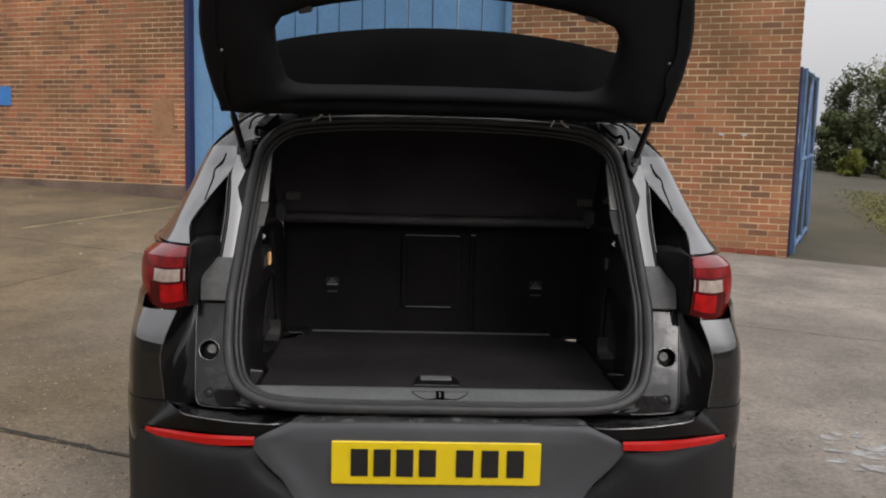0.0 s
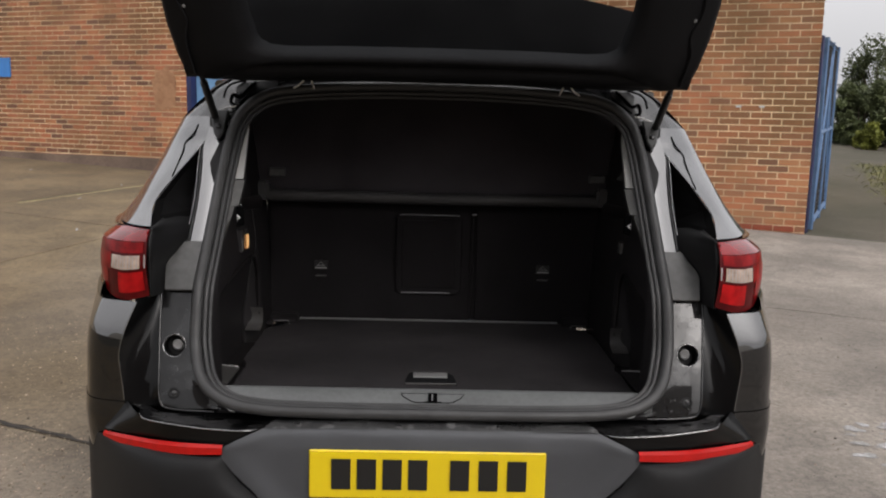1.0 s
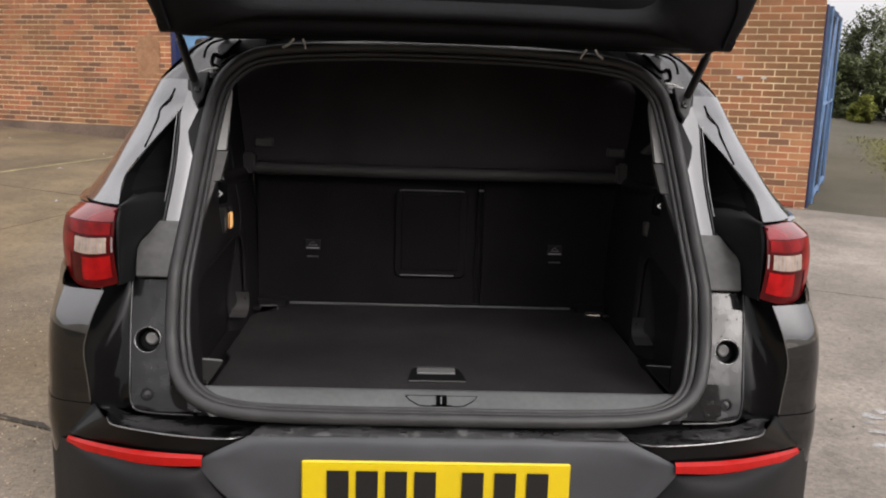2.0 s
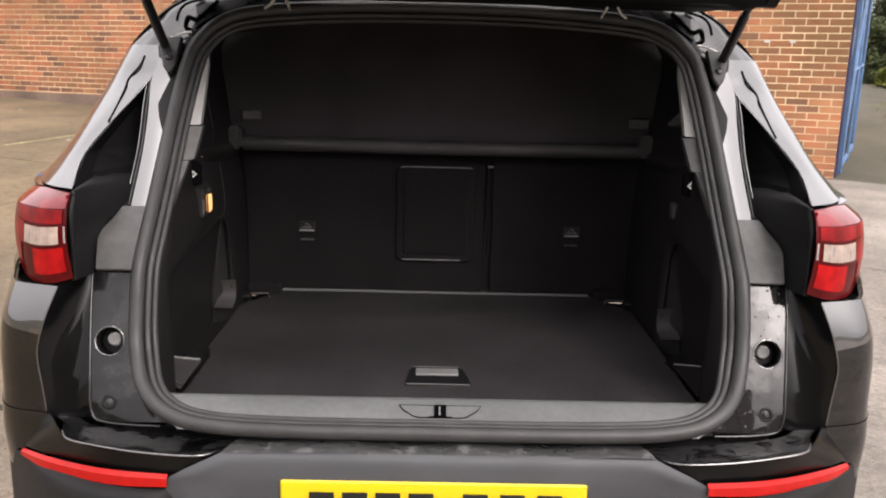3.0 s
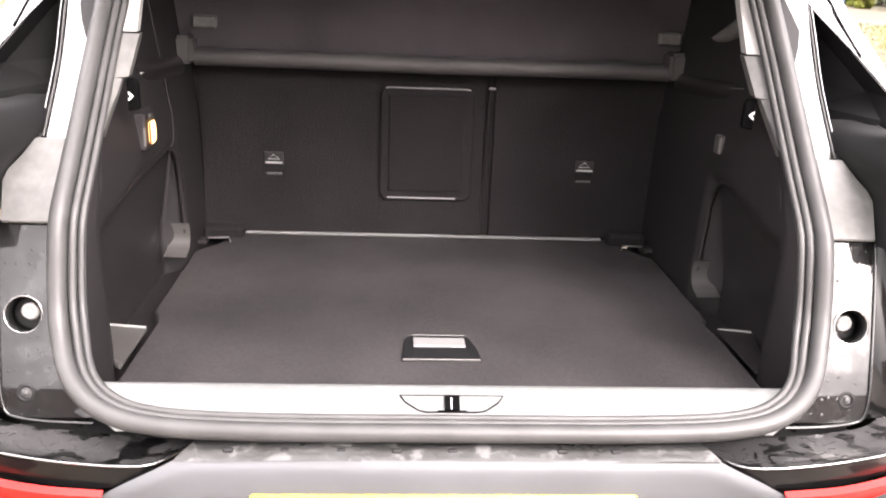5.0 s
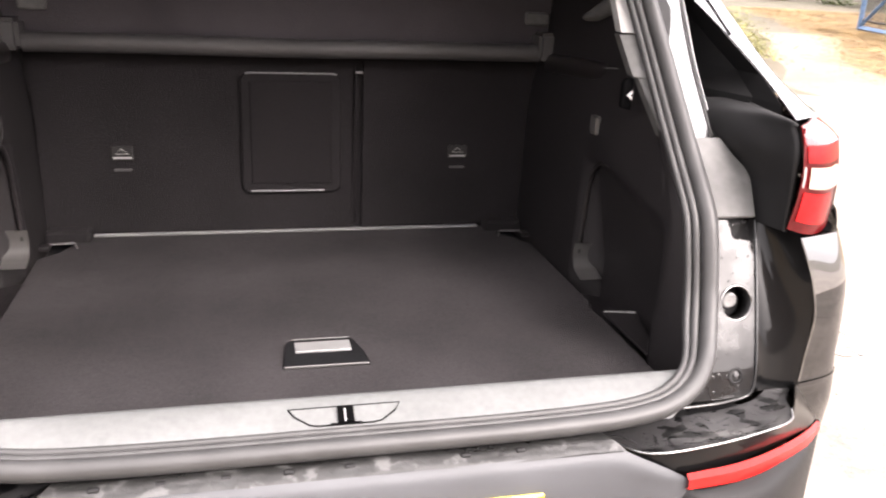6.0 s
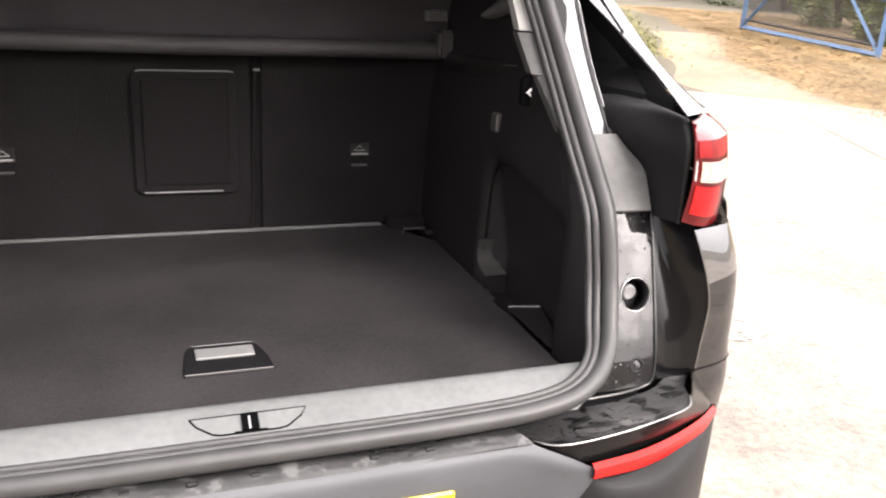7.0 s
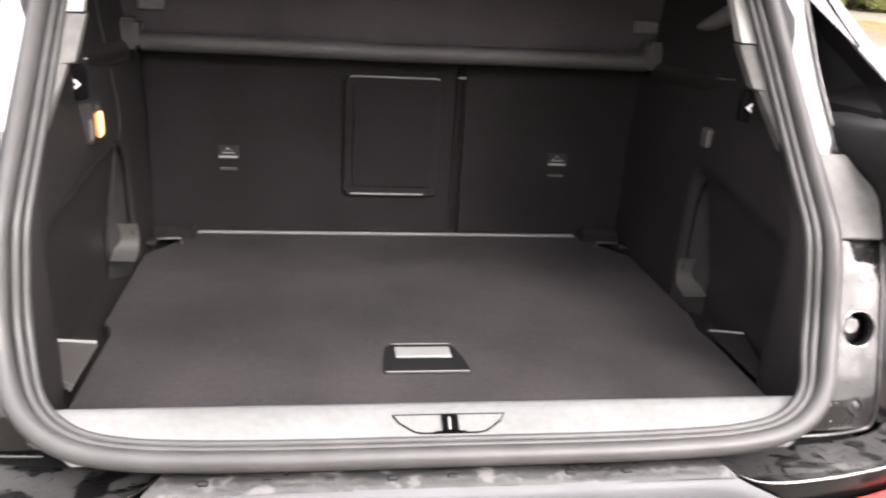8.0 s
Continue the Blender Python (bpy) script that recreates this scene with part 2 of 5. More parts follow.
SILVER = mat("satin_silver_plastic", (0.16, 0.16, 0.16), 0.35, 0.05, 9.0)
WHITE = mat("white_print", (0.54, 0.54, 0.54), 0.5, 0.04)
STEEL_BLACK = mat("black_coated_steel", (0.00864, 0.00864, 0.00864), 0.35, 0.2)
LAMP_RED = mat("red_lamp_lens", (0.20, 0.004, 0.005), 0.3, 0.4, 30.0, coat=0.12, spec=0.1)
LAMP_DARK = mat("deep_red_lamp_lens", (0.07, 0.002, 0.003), 0.3, 0.3, 30.0, coat=0.15, spec=0.1)
LAMP_BRIGHT = mat("bright_red_lamp_lens", (0.33, 0.006, 0.007), 0.3, 0.3, 34.0, coat=0.12, spec=0.1)
LAMP_UPPER = mat("glossy_red_lamp_lens", (0.17, 0.003, 0.005), 0.12, 0.25, 30.0, coat=0.6)
LAMP_CLEAR = mat("clear_ribbed_lamp_lens", (0.44, 0.33, 0.27), 0.15, 0.25, 60.0, coat=0.5)
REFLECTOR = mat("red_reflector", (0.38, 0.0075, 0.0055), 0.3, 0.08, 60.0, coat=0.2, spec=0.2)
YELLOW = mat("yellow_plate", (0.684, 0.504, 0.00576), 0.3, 0.03, 12.0, coat=0.3)
BAR_BLACK = mat("black_print", (0.00864, 0.00864, 0.00864), 0.4, 0.1)
TYRE = mat("tyre_rubber", (0.0144, 0.0144, 0.0144), 0.8, 0.2, 20.0)
ALLOY = mat("alloy_metal", (0.288, 0.288, 0.288), 0.35, 0.1, 9.0, metal=1.0)
DARK_GLASS = mat("privacy_glass", (0.004, 0.004, 0.005), 0.03, 0.1, spec=0.6)
TAIL_GLASS = pane("tailgate_glass", (0.72, 0.76, 0.78), 0.015)
AMBER = glow("lit_lamp_lens", (1.0, 0.54, 0.21), 0.27)
BRICK = brick_mat("brick", True)
BRICK_FAR = brick_mat("brick_joined", False)
BRICK_RED = mat("red_plinth_brick", (0.2592, 0.0612, 0.0288), 0.85, 0.25, 9.0, 0.3, 90.0)
MORTAR = mat("mortar", (0.70, 0.57, 0.37), 0.95, 0.3, 1.6, 0.2, 120.0, fine=0.12)
PATCH = mat("smeared_mortar", (0.40, 0.22, 0.12), 0.95, scale=7.0, bump=0.3, bscale=40.0, other=(0.25, 0.125, 0.065), fine=0.2, fscale=50)
RENDER = mat("grey_stained_render", (0.19, 0.132, 0.10), 0.95, scale=1.6, bump=0.3, bscale=40.0, other=(0.105, 0.075, 0.058), fine=0.2, fscale=40)
BLUE = mat("pale_blue_sheet_steel", (0.13, 0.27, 0.46), 0.5, 0.1, 1.2, fine=0.08, fscale=20)
BLUE_DARK = mat("dark_blue_paint", (0.0144, 0.02016, 0.0792), 0.5, 0.15, 3.0)
BLUE_GATE = mat("blue_gate_paint", (0.07, 0.14, 0.27), 0.5, 0.2, 8.0)
SIGN_BLUE = mat("bright_blue_sign", (0.0432, 0.2016, 0.54), 0.4, 0.05)


def concrete_mat():
    """Worn concrete: broad brown and grey stains, dark drips, fine pale and dark stones."""
    m = mat("worn_concrete", (0.214, 0.181, 0.149), 0.85, scale=0.45, bump=0.3, bscale=55.0, other=(0.163, 0.136, 0.109), rvar=0.15, fine=0.22, fscale=38)
    ns, ln = m.node_tree.nodes, m.node_tree.links
    p = ns["Principled BSDF"]
    out = p.inputs["Base Color"].links[0].from_socket
    tc = ns.new("ShaderNodeTexCoord")
    for scale, lo, hi, a, b in ((0.9, 0.40, 0.62, 0.80, 1.12), (2.6, 0.40, 0.64, 0.88, 1.08), (9.0, 0.5, 0.72, 1.04, 0.84), (150.0, 0.35, 0.65, 0.84, 1.2)):
        n = ns.new("ShaderNodeTexNoise")
        n.inputs["Scale"].default_value, n.inputs["Detail"].default_value, n.inputs["Distortion"].default_value = scale, 5, 0.15
        ln.new(tc.outputs["Object"], n.inputs["Vector"])
        r = ns.new("ShaderNodeMapRange")
        for i, v in enumerate((lo, hi, a, b)):
            r.inputs[i + 1].default_value = v
        ln.new(n.outputs["Fac"], r.inputs[0])
        x = ns.new("ShaderNodeMix")
        x.data_type, x.blend_type = "RGBA", "MULTIPLY"
        x.inputs[0].default_value = 1
        ln.new(out, x.inputs[6])
        ln.new(r.outputs[0], x.inputs[7])
        out = x.outputs[2]
    # the side under the warehouse door is browner and darker, the other cooler
    sep = ns.new("ShaderNodeSeparateXYZ")
    ln.new(tc.outputs["Object"], sep.inputs[0])
    wob = ns.new("ShaderNodeTexNoise")
    wob.inputs["Scale"].default_value, wob.inputs["Detail"].default_value = 0.6, 4
    ln.new(tc.outputs["Object"], wob.inputs["Vector"])
    add = ns.new("ShaderNodeMath")
    add.operation = "MULTIPLY_ADD"
    add.inputs[1].default_value = 6.0
    ln.new(wob.outputs["Fac"], add.inputs[0])
    ln.new(sep.outputs["X"], add.inputs[2])
    side = ns.new("ShaderNodeValToRGB")
    side.color_ramp.elements[0].color, side.color_ramp.elements[1].color = (0.72, 0.63, 0.44, 1), (1.05, 1.10, 1.16, 1)
    span = ns.new("ShaderNodeMapRange")
    for i, v in enumerate((0.0, 4.5, 0, 1)):
        span.inputs[i + 1].default_value = v
    ln.new(add.outputs[0], span.inputs[0])
    ln.new(span.outputs[0], side.inputs[0])
    x = ns.new("ShaderNodeMix")
    x.data_type, x.blend_type = "RGBA", "MULTIPLY"
    x.inputs[0].default_value = 1
    ln.new(out, x.inputs[6])
    ln.new(side.outputs[0], x.inputs[7])
    ln.new(x.outputs[2], p.inputs["Base Color"])
    return m


CONCRETE = concrete_mat()
DIRT = mat("dirt_joint", (0.1, 0.085, 0.065), 0.95, 0.4, 3.0, 0.5, 40.0)
DUST = mat("sandy_dust", (0.20, 0.155, 0.105), 0.95, scale=1.1, bump=0.4, bscale=40.0, other=(0.12, 0.095, 0.068), fine=0.3, fscale=45)
MOSS = mat("dry_moss", (0.40, 0.36, 0.18), 0.95, 0.35, 14.0, 0.5, 60.0)
CRACK = mat("dark_crack_dirt", (0.03, 0.025, 0.02), 0.95, 0.4, 20.0, 0.5, 60.0)
ASPHALT = mat("worn_asphalt", (0.078, 0.066, 0.047), 0.9, scale=0.7, bump=0.6, bscale=50.0, other=(0.045, 0.042, 0.025), fine=0.3, fscale=70)
LEAF = mat("green_leaves", (0.13, 0.145, 0.042), 0.6, 0.5, 1.3)
LEAF_DARK = mat("dark_green_leaves", (0.065, 0.082, 0.028), 0.6, 0.5, 1.3)
LEAF_YELLOW = mat("yellow_green_leaves", (0.15, 0.165, 0.025), 0.6, 0.3, 1.3)
BARK = mat("bark", (0.0576, 0.0432, 0.0324), 0.95, 0.4, 10.0, 0.6, 40.0)
GRASS = mat("verge_grass", (0.2, 0.19, 0.045), 0.8, scale=2.0, other=(0.09, 0.1, 0.03))
# pale base colour paints the sky mirrored in the water
PUDDLE = mat("sky_pale_puddle", (0.30, 0.29, 0.285), 0.14, scale=14.0, other=(0.18, 0.17, 0.155), fine=0.2, fscale=60)
SOIL = mat("straw_covered_soil", (0.19, 0.135, 0.068), 0.95, scale=5.0, bump=0.6, bscale=30.0, other=(0.075, 0.05, 0.025), fine=0.5, fscale=45)
STRAW = mat("dry_straw", (0.22, 0.155, 0.075), 0.85, 0.4, 2.0)
STRAW_DARK = mat("brown_leaf_litter", (0.12, 0.07, 0.032), 0.9, 0.4, 2.0)

# ---- mesh helpers ----


def put_mesh(name, bm, material, parent=None, label="", smooth=False):
    me = bpy.data.meshes.new(name)
    bmesh.ops.recalc_face_normals(bm, faces=bm.faces)
    for f in bm.faces:
        f.smooth = smooth
    bm.to_mesh(me)
    bm.free()
    me.materials.append(material)
    ob = new(name, me)
    if parent:
        ob.parent = parent
    if label:
        ob["label"] = label
    return ob


def part(name, bm, material, parent, label="", smooth=False, thick=0.0):
    ob = put_mesh(name, bm, material, parent, label, smooth)
    if thick:
        so = ob.modifiers.new("thickness", "SOLIDIFY")
        so.thickness, so.offset, so.use_rim = thick, 0, not smooth
    return ob


def thing(name, label, category, group="", kind=""):
    return tagged(new(name), label, category, group, kind)


def catmull(pts, n=6, closed=False):
    """A smooth line through the points."""
    p = [Vector(q) for q in pts]
    k = len(p)
    out = []
    for i in range(k if closed else k - 1):
        if closed:
            a, b, c, d = p[i - 1], p[i], p[(i + 1) % k], p[(i + 2) % k]
        else:
            b, c = p[i], p[i + 1]
            a, d = (p[i - 1] if i else b * 2 - c), (p[i + 2] if i + 2 < k else c * 2 - b)
        for j in range(n):
            t = j / n
            out.append(0.5 * (2 * b + (c - a) * t + (2 * a - 5 * b + 4 * c - d) * t * t + (3 * b - a - 3 * c + d) * t ** 3))
    if not closed:
        out.append(p[-1])
    return out


def loft(rows, bm=None, close_u=False, close_v=False):
    bm = bm or bmesh.new()
    g = [[bm.verts.new(v) for v in r] for r in rows]
    nu, nv = len(g), len(g[0])
    for i in range(nu if close_u else nu - 1):
        for j in range(nv if close_v else nv - 1):
            q = [g[i][j], g[(i + 1) % nu][j], g[(i + 1) % nu][(j + 1) % nv], g[i][(j + 1) % nv]]
            try:
                bm.faces.new(q)
            except ValueError:
                pass
    return bm


def smooth_rows(rows, n=4, m=3):
    """Refines a coarse net of points both ways."""
    fine = [catmull(r, n) for r in rows]
    cols = [catmull(c, m) for c in zip(*fine)]
    return list(zip(*cols))


def tube(path, r, seg=8, closed=False, bm=None):
    bm = bm or bmesh.new()
    path = [Vector(p) for p in path]
    rings = []
    side = None
    for i, p in enumerate(path):
        a = path[i - 1] if (i or closed) else p
        b = path[(i + 1) % len(path)] if (i + 1 < len(path) or closed) else p
        w = (b - a).normalized()
        if side is None:
            side = w.cross(Vector((0, 0, 1)) if abs(w.z) < 0.9 else Vector((0, 1, 0)))
        side = (side - w * side.dot(w)).normalized()
        up = side.cross(w)
        rings.append([p + (side * math.cos(2 * math.pi * k / seg) + up * math.sin(2 * math.pi * k / seg)) * (r(i / len(path)) if callable(r) else r) for k in range(seg)])
    loft(rings, bm, closed, True)
    if not closed:
        for ring in (rings[0], rings[-1]):
            bm.faces.new([bm.verts.new(v) for v in ring])
    return bm


def box(x0, x1, y0, y1, z0, z1, bevel=0.0, bm=None, seg=1):
    own = bm is None
    bm = bm or bmesh.new()
    r = bmesh.ops.create_cube(bm, size=1)
    for v in r["verts"]:
        v.co = Vector(((x0 + x1) / 2 + v.co.x * (x1 - x0), (y0 + y1) / 2 + v.co.y * (y1 - y0), (z0 + z1) / 2 + v.co.z * (z1 - z0)))
    if bevel and own:
        bmesh.ops.bevel(bm, geom=bm.edges[:], offset=bevel, segments=seg, affect="EDGES")
    return bm


def prism(poly, extrude, bevel=0.0):
    """A flat outline pushed along a vector."""
    bm = bmesh.new()
    f = bm.faces.new([bm.verts.new(p) for p in poly])
    r = bmesh.ops.extrude_face_region(bm, geom=[f])
    bmesh.ops.translate(bm, vec=extrude, verts=[v for v in r["geom"] if isinstance(v, bmesh.types.BMVert)])
    if bevel:
        bmesh.ops.bevel(bm, geom=bm.edges[:], offset=bevel, segments=1, affect="EDGES")
    return bm


def disc(centre, axis, r, depth, seg=20, inner=0.0):
    """A round cap, or a ring where inner is given, along the axis."""
    axis = Vector(axis).normalized()
    a = axis.orthogonal().normalized()
    b = axis.cross(a)
    c = Vector(centre)
    ring = lambda rr, dd: [c + axis * dd + (a * math.cos(2 * math.pi * k / seg) + b * math.sin(2 * math.pi * k / seg)) * rr for k in range(seg)]
    if inner:
        return loft([ring(r, 0), ring(r, depth), ring(inner, depth), ring(inner, 0)], None, True, True)
    bm = loft([ring(r, 0), ring(r, depth * 0.7), ring(r * 0.8, depth)], None, False, True)
    bm.faces.new([bm.verts.new(v) for v in ring(r * 0.8, depth)])
    bmesh.ops.remove_doubles(bm, verts=bm.verts, dist=1e-5)
    return bm


def lerp_rows(table, z):
    """Between the rows (z, points) of a table."""
    for (za, pa), (zb, pb) in zip(table, table[1:]):
        if z <= zb:
            t = max(0, (z - za) / (zb - za))
            return [tuple(a + (b - a) * t for a, b in zip(u, v)) for u, v in zip(pa, pb)]
    return table[-1][1]


# ---- ground and yard ----
CORNER = Vector((4.3, 7.5, 0))
ALONG = Vector((-0.92983, 0.36799, 0))
OUT = Vector((-0.36799, -0.92983, 0))


def ground_z(x, y):
    rise = 0.057 * (math.sqrt((y - 1.3) ** 2 + 1) + (y - 1.3)) / 2
    if y > 30:
        rise -= 0.057 * (y - 30)
    return rise - 0.017 * max(-15, min(15, x)) * min(1, max(0, (y - 1) / 5))


def wall_point(s, m, z):
    p = CORNER + ALONG * s + OUT * m
    return Vector((p.x, p.y, z))


xs = [-2500, -800, -250, -90, -45] + [i * 1.5 for i in range(-20, 21)] + [45, 90, 250, 800, 2500]
ys = [-2500, -800, -250, -90, -45] + [i * 1.5 for i in range(-20, 31)] + [60, 90, 250, 800, 2500]
ground = put_mesh("ground", loft([[(x, y, ground_z(x, y) - 0.02) for y in ys] for x in xs]), ASPHALT, smooth=True)
tagged(ground, "worn dark asphalt ground of the yard and track", "ground", kind="structure")

def verge_x(y):
    """Where the verge begins: near the yard to the right, further out along the track."""
    return float(np.interp(y, [2, 9.3, 12.4, 18], [6.2, 7.85, 10.1, 11.6]))


verge_soil = put_mesh("verge", loft([[(verge_x(y) + 0.25 * math.sin(1.7 * y) + 0.15 * math.sin(4.1 * y + 1) + f, y, ground_z(verge_x(y) + f, y) + (0.012 if f > 0.5 else -0.008 if f else -0.035)) for f in (0, 0.3, 1, 2, 4, 7, 11, 16, 24)] for y in [2 + 0.3 * j for j in range(56)]]), SOIL, smooth=True)
tagged(verge_soil, "brown earth and trodden straw of the verge", "verge", kind="structure")

# pale ground sheet; inner edge placed to stay outside the early camera views
apron = put_mesh("apron", loft([[(x, y, ground_z(x, y) - (0.004 if 0 < i < 6 else 0.03)) for i, x in enumerate(np.linspace(min(verge_x(y), 5.9 + 0.59 * max(0.0, y - 7.5) + 0.1 * math.sin(2.3 * y)), verge_x(y) + 0.5, 7))] for y in [2.0 + 0.35 * j for j in range(32)]]), DUST, smooth=True)
tagged(apron, "pale sandy dust sheet, its inner edge fitted to the camera's view", "ground", kind="structure")

yard = put_mesh("pavement", loft([[(lambda p: (p.x, p.y, ground_z(p.x, p.y) - 0.012))(wall_point(s, m, 0)) for m in [0.05 + 0.7 * k for k in range(26)]] for s in [-20 + 1.0 * k for k in range(41)]]), DIRT, smooth=True)
tagged(yard, "dirt-filled bed under the concrete yard slabs", "pavement", kind="structure")
S_JOINTS = [-20, -15.5, -11.1, -6.7, -2.4, 1.65, 6.07, 8.28, 12.7, 17.1, 20]
M_JOINTS = [0.06, 3.8, 7.6, 11.4, 15.2, 18]
for sa, sb in zip(S_JOINTS, S_JOINTS[1:]):
    for ma, mb in zip(M_JOINTS, M_JOINTS[1:]):
        g1 = 0.007
        rows = []
        for i in range(9):
            s = sa + g1 + (sb - sa - 2 * g1) * i / 8
            row = []
            for j in range(9):
                q = wall_point(s, ma + g1 + (mb - ma - 2 * g1) * j / 8, 0)
                row.append((q.x, q.y, ground_z(q.x, q.y)))
            rows.append([(row[0][0], row[0][1], row[0][2] - 0.03)] + row + [(row[-1][0], row[-1][1], row[-1][2] - 0.03)])
        rows = [[(x, y, z - 0.03) for x, y, z in rows[0]]] + rows + [[(x, y, z - 0.03) for x, y, z in rows[-1]]]
        part("slab", loft(rows), CONCRETE, yard)

rnd = random.Random(12)
edge = []
for i in range(60):
    s = 2.1 + 3.6 * i / 59
    m = 7.6 + 0.02 * math.sin(3.1 * s) + rnd.uniform(-0.012, 0.012)
    w = 0.006 + 0.016 * rnd.random() * (0.4 + 0.6 * abs(math.sin(2.3 * s)))
    row = [wall_point(s, m + f * w, 0) for f in (-1, 0, 1)]
    edge.append([(p.x, p.y, ground_z(p.x, p.y) + 0.003) for p in row])
part("crack", loft(edge), CRACK, yard, "dark open crack in the concrete")

edge = []
for i in range(40):
    m = 0.6 + 2.7 * i / 39
    s, w = 8.0 + 0.04 * m + rnd.uniform(-0.008, 0.008), rnd.uniform(0.006, 0.02)
    edge.append([(p.x, p.y, ground_z(p.x, p.y) + 0.004) for p in (wall_point(s + f * w, m, 0) for f in (-1, 0, 1))])
part("moss_line", loft(edge), MOSS, yard, "pale yellow-green moss along a joint")
for x, y, a in ((-3.985, 7.841, 0.3), (-3.254, 6.017, 1.1), (-5.631, 10.209, 0.7), (-3.942, 9.07, 2.0)):
    bm = bmesh.new()
    z = ground_z(x, y) + 0.006
    c, s = 0.024 * math.cos(a), 0.024 * math.sin(a)
    loft([[(x - c, y - s, z), (x, y, z + 0.012), (x + c, y + s, z + 0.004)], [(x - c - s * 0.6, y - s + c * 0.6, z + 0.008), (x - s * 0.7, y + c * 0.7, z + 0.02), (x + c - s * 0.5, y + s + c * 0.5, z)]], bm)
    tagged(part("paper_scrap", bm, TRIM_LIT, None, "", False, 0.001), "small crumpled pale paper scrap lying on the concrete", "litter", "scraps on the yard")

# ---- warehouse wall, its door ----
WALL_H = 6.2
DOOR_A, DOOR_B = 3.43, 8.41


def wall_box(s0, s1, m0, m1, z0, z1, bm=None):
    bm = bm or bmesh.new()
    v = [bm.verts.new(wall_point(s, m, z)) for z in (z0, z1) for s, m in ((s0, m0), (s1, m0), (s1, m1), (s0, m1))]
    for q in ((0, 1, 2, 3), (4, 5, 6, 7), (0, 1, 5, 4), (1, 2, 6, 5), (2, 3, 7, 6), (3, 0, 4, 7)):
        bm.faces.new([v[i] for i in q])
    return bm


bm = wall_box(0.004, DOOR_A - 0.004, -0.33, -0.0045, -0.3, WALL_H)
wall_box(DOOR_B + 0.004, 24, -0.33, -0.0045, -0.3, WALL_H, bm)
wall_box(DOOR_A - 0.004, DOOR_B + 0.004, -0.33, -0.0045, 4.7, WALL_H, bm)
wall_box(0.004, 0.33, -9, -0.33, -0.3, WALL_H, bm)
wall = put_mesh("wall_north", bm, MORTAR)
tagged(wall, "weathered orange-red brick warehouse wall with pale mortar", "wall", kind="structure")
roof_ob = put_mesh("roof", wall_box(-0.15, 24.2, -9, 0.15, WALL_H, WALL_H + 0.18), RENDER)
tagged(roof_ob, "plain flat roof edge of the warehouse", "roof", kind="structure")

part("plinth", wall_box(DOOR_B + 0.01, 24, -0.1, 0.02, 0.2, 0.80), RENDER, wall, "dark stained rendered plinth")
rnd = random.Random(8)
smear = []
for i in range(22):
    a = 2 * math.pi * i / 22
    r = rnd.uniform(0.82, 1.12)
    smear.append(wall_point(8.80 + 0.22 * r * math.copysign(abs(math.cos(a)) ** 0.7, math.cos(a)), 0.0, 1.80 + 0.33 * r * math.copysign(abs(math.sin(a)) ** 0.7, math.sin(a))))
part("patch", prism(smear, tuple(wall_point(8.8, 0.0062, 1.8) - wall_point(8.8, 0.0, 1.8)), 0.002), PATCH, wall, "smeared mortar repair patch")

# unseen wall behind the camera; its stepped height shapes reflections in the paint
bm = box(-4.5, 7, -16.4, -16, -0.5, 6.8)
box(7, 16, -16.4, -16, -0.5, 2.8, 0, bm)
box(-13, -4.5, -16.4, -16, -0.5, 2.8, 0, bm)
south = put_mesh("reflected_wall", bm, RENDER)
tagged(south, "plain dark rendered wall, unseen, added to darken reflections in the car", "wall", kind="structure")

for s in (0.56, 0.81):
    part("fixing", wall_box(s - 0.03, s + 0.03, 0.004, 0.012, 1.685, 1.71), WHITE, wall, "small white wall fixing")

# door: ribbed blue sheet leaves in a dark blue frame
door = thing("door_1", "tall pale blue ribbed steel warehouse door, closed", "door", kind="structure")
part("door_frame", wall_box(DOOR_B - 0.08, DOOR_B, -0.2, 0.0, 0.45, 4.7), BLUE_DARK, door, "dark blue steel frame post")
part("door_frame", wall_box(DOOR_A, DOOR_A + 0.08, -0.2, 0.0, 0.2, 4.7), BLUE, door)
part("door_head", wall_box(DOOR_A + 0.08, DOOR_B - 0.08, -0.2, 0.0, 4.5, 4.7), BLUE_DARK, door)
w = (DOOR_B - 0.08 - DOOR_A - 0.08) / 14
for k in range(14):
    a = DOOR_A + 0.08 + w * k
    part("panel", wall_box(a + 0.012, a + w - 0.012, -0.16, -0.09 - 0.02 * (k % 2), 0.42 if k > 4 else 0.3, 4.5), BLUE, door)

sign = put_mesh("wall_sign", wall_box(11.76, 12.3, 0.006, 0.03, 1.98, 2.28), SIGN_BLUE)
tagged(sign, "small bright blue sign plate on the brick wall", "sign")

# ---- tailgate-up car ----
car = thing("car", "black glossy compact suv with its tailgate open, parked on concrete", "car")
REAR = [(0.70, 0.025), (0.745, 0.037), (0.765, 0.055), (0.79, 0.09), (0.82, 0.128), (0.87, 0.165), (0.99, 0.20), (1.13, 0.33), (1.24, 0.43), (1.32, 0.50), (1.47, 0.60), (1.6, 0.68)]


_z = np.linspace(0.6, 1.7, 441)
_y = np.interp(_z, [a for a, b in REAR], [b for a, b in REAR])
_k = np.hanning(31) / np.hanning(31).sum()
_y = np.convolve(np.pad(_y, 15, mode="edge"), _k, "valid")


def rear_y(z):
    return float(np.interp(z, _z, _y))


def lift(y):
    """The car stands a little nose-up on the rising yard."""
    return 0.043 * max(0.0, y - 0.75)


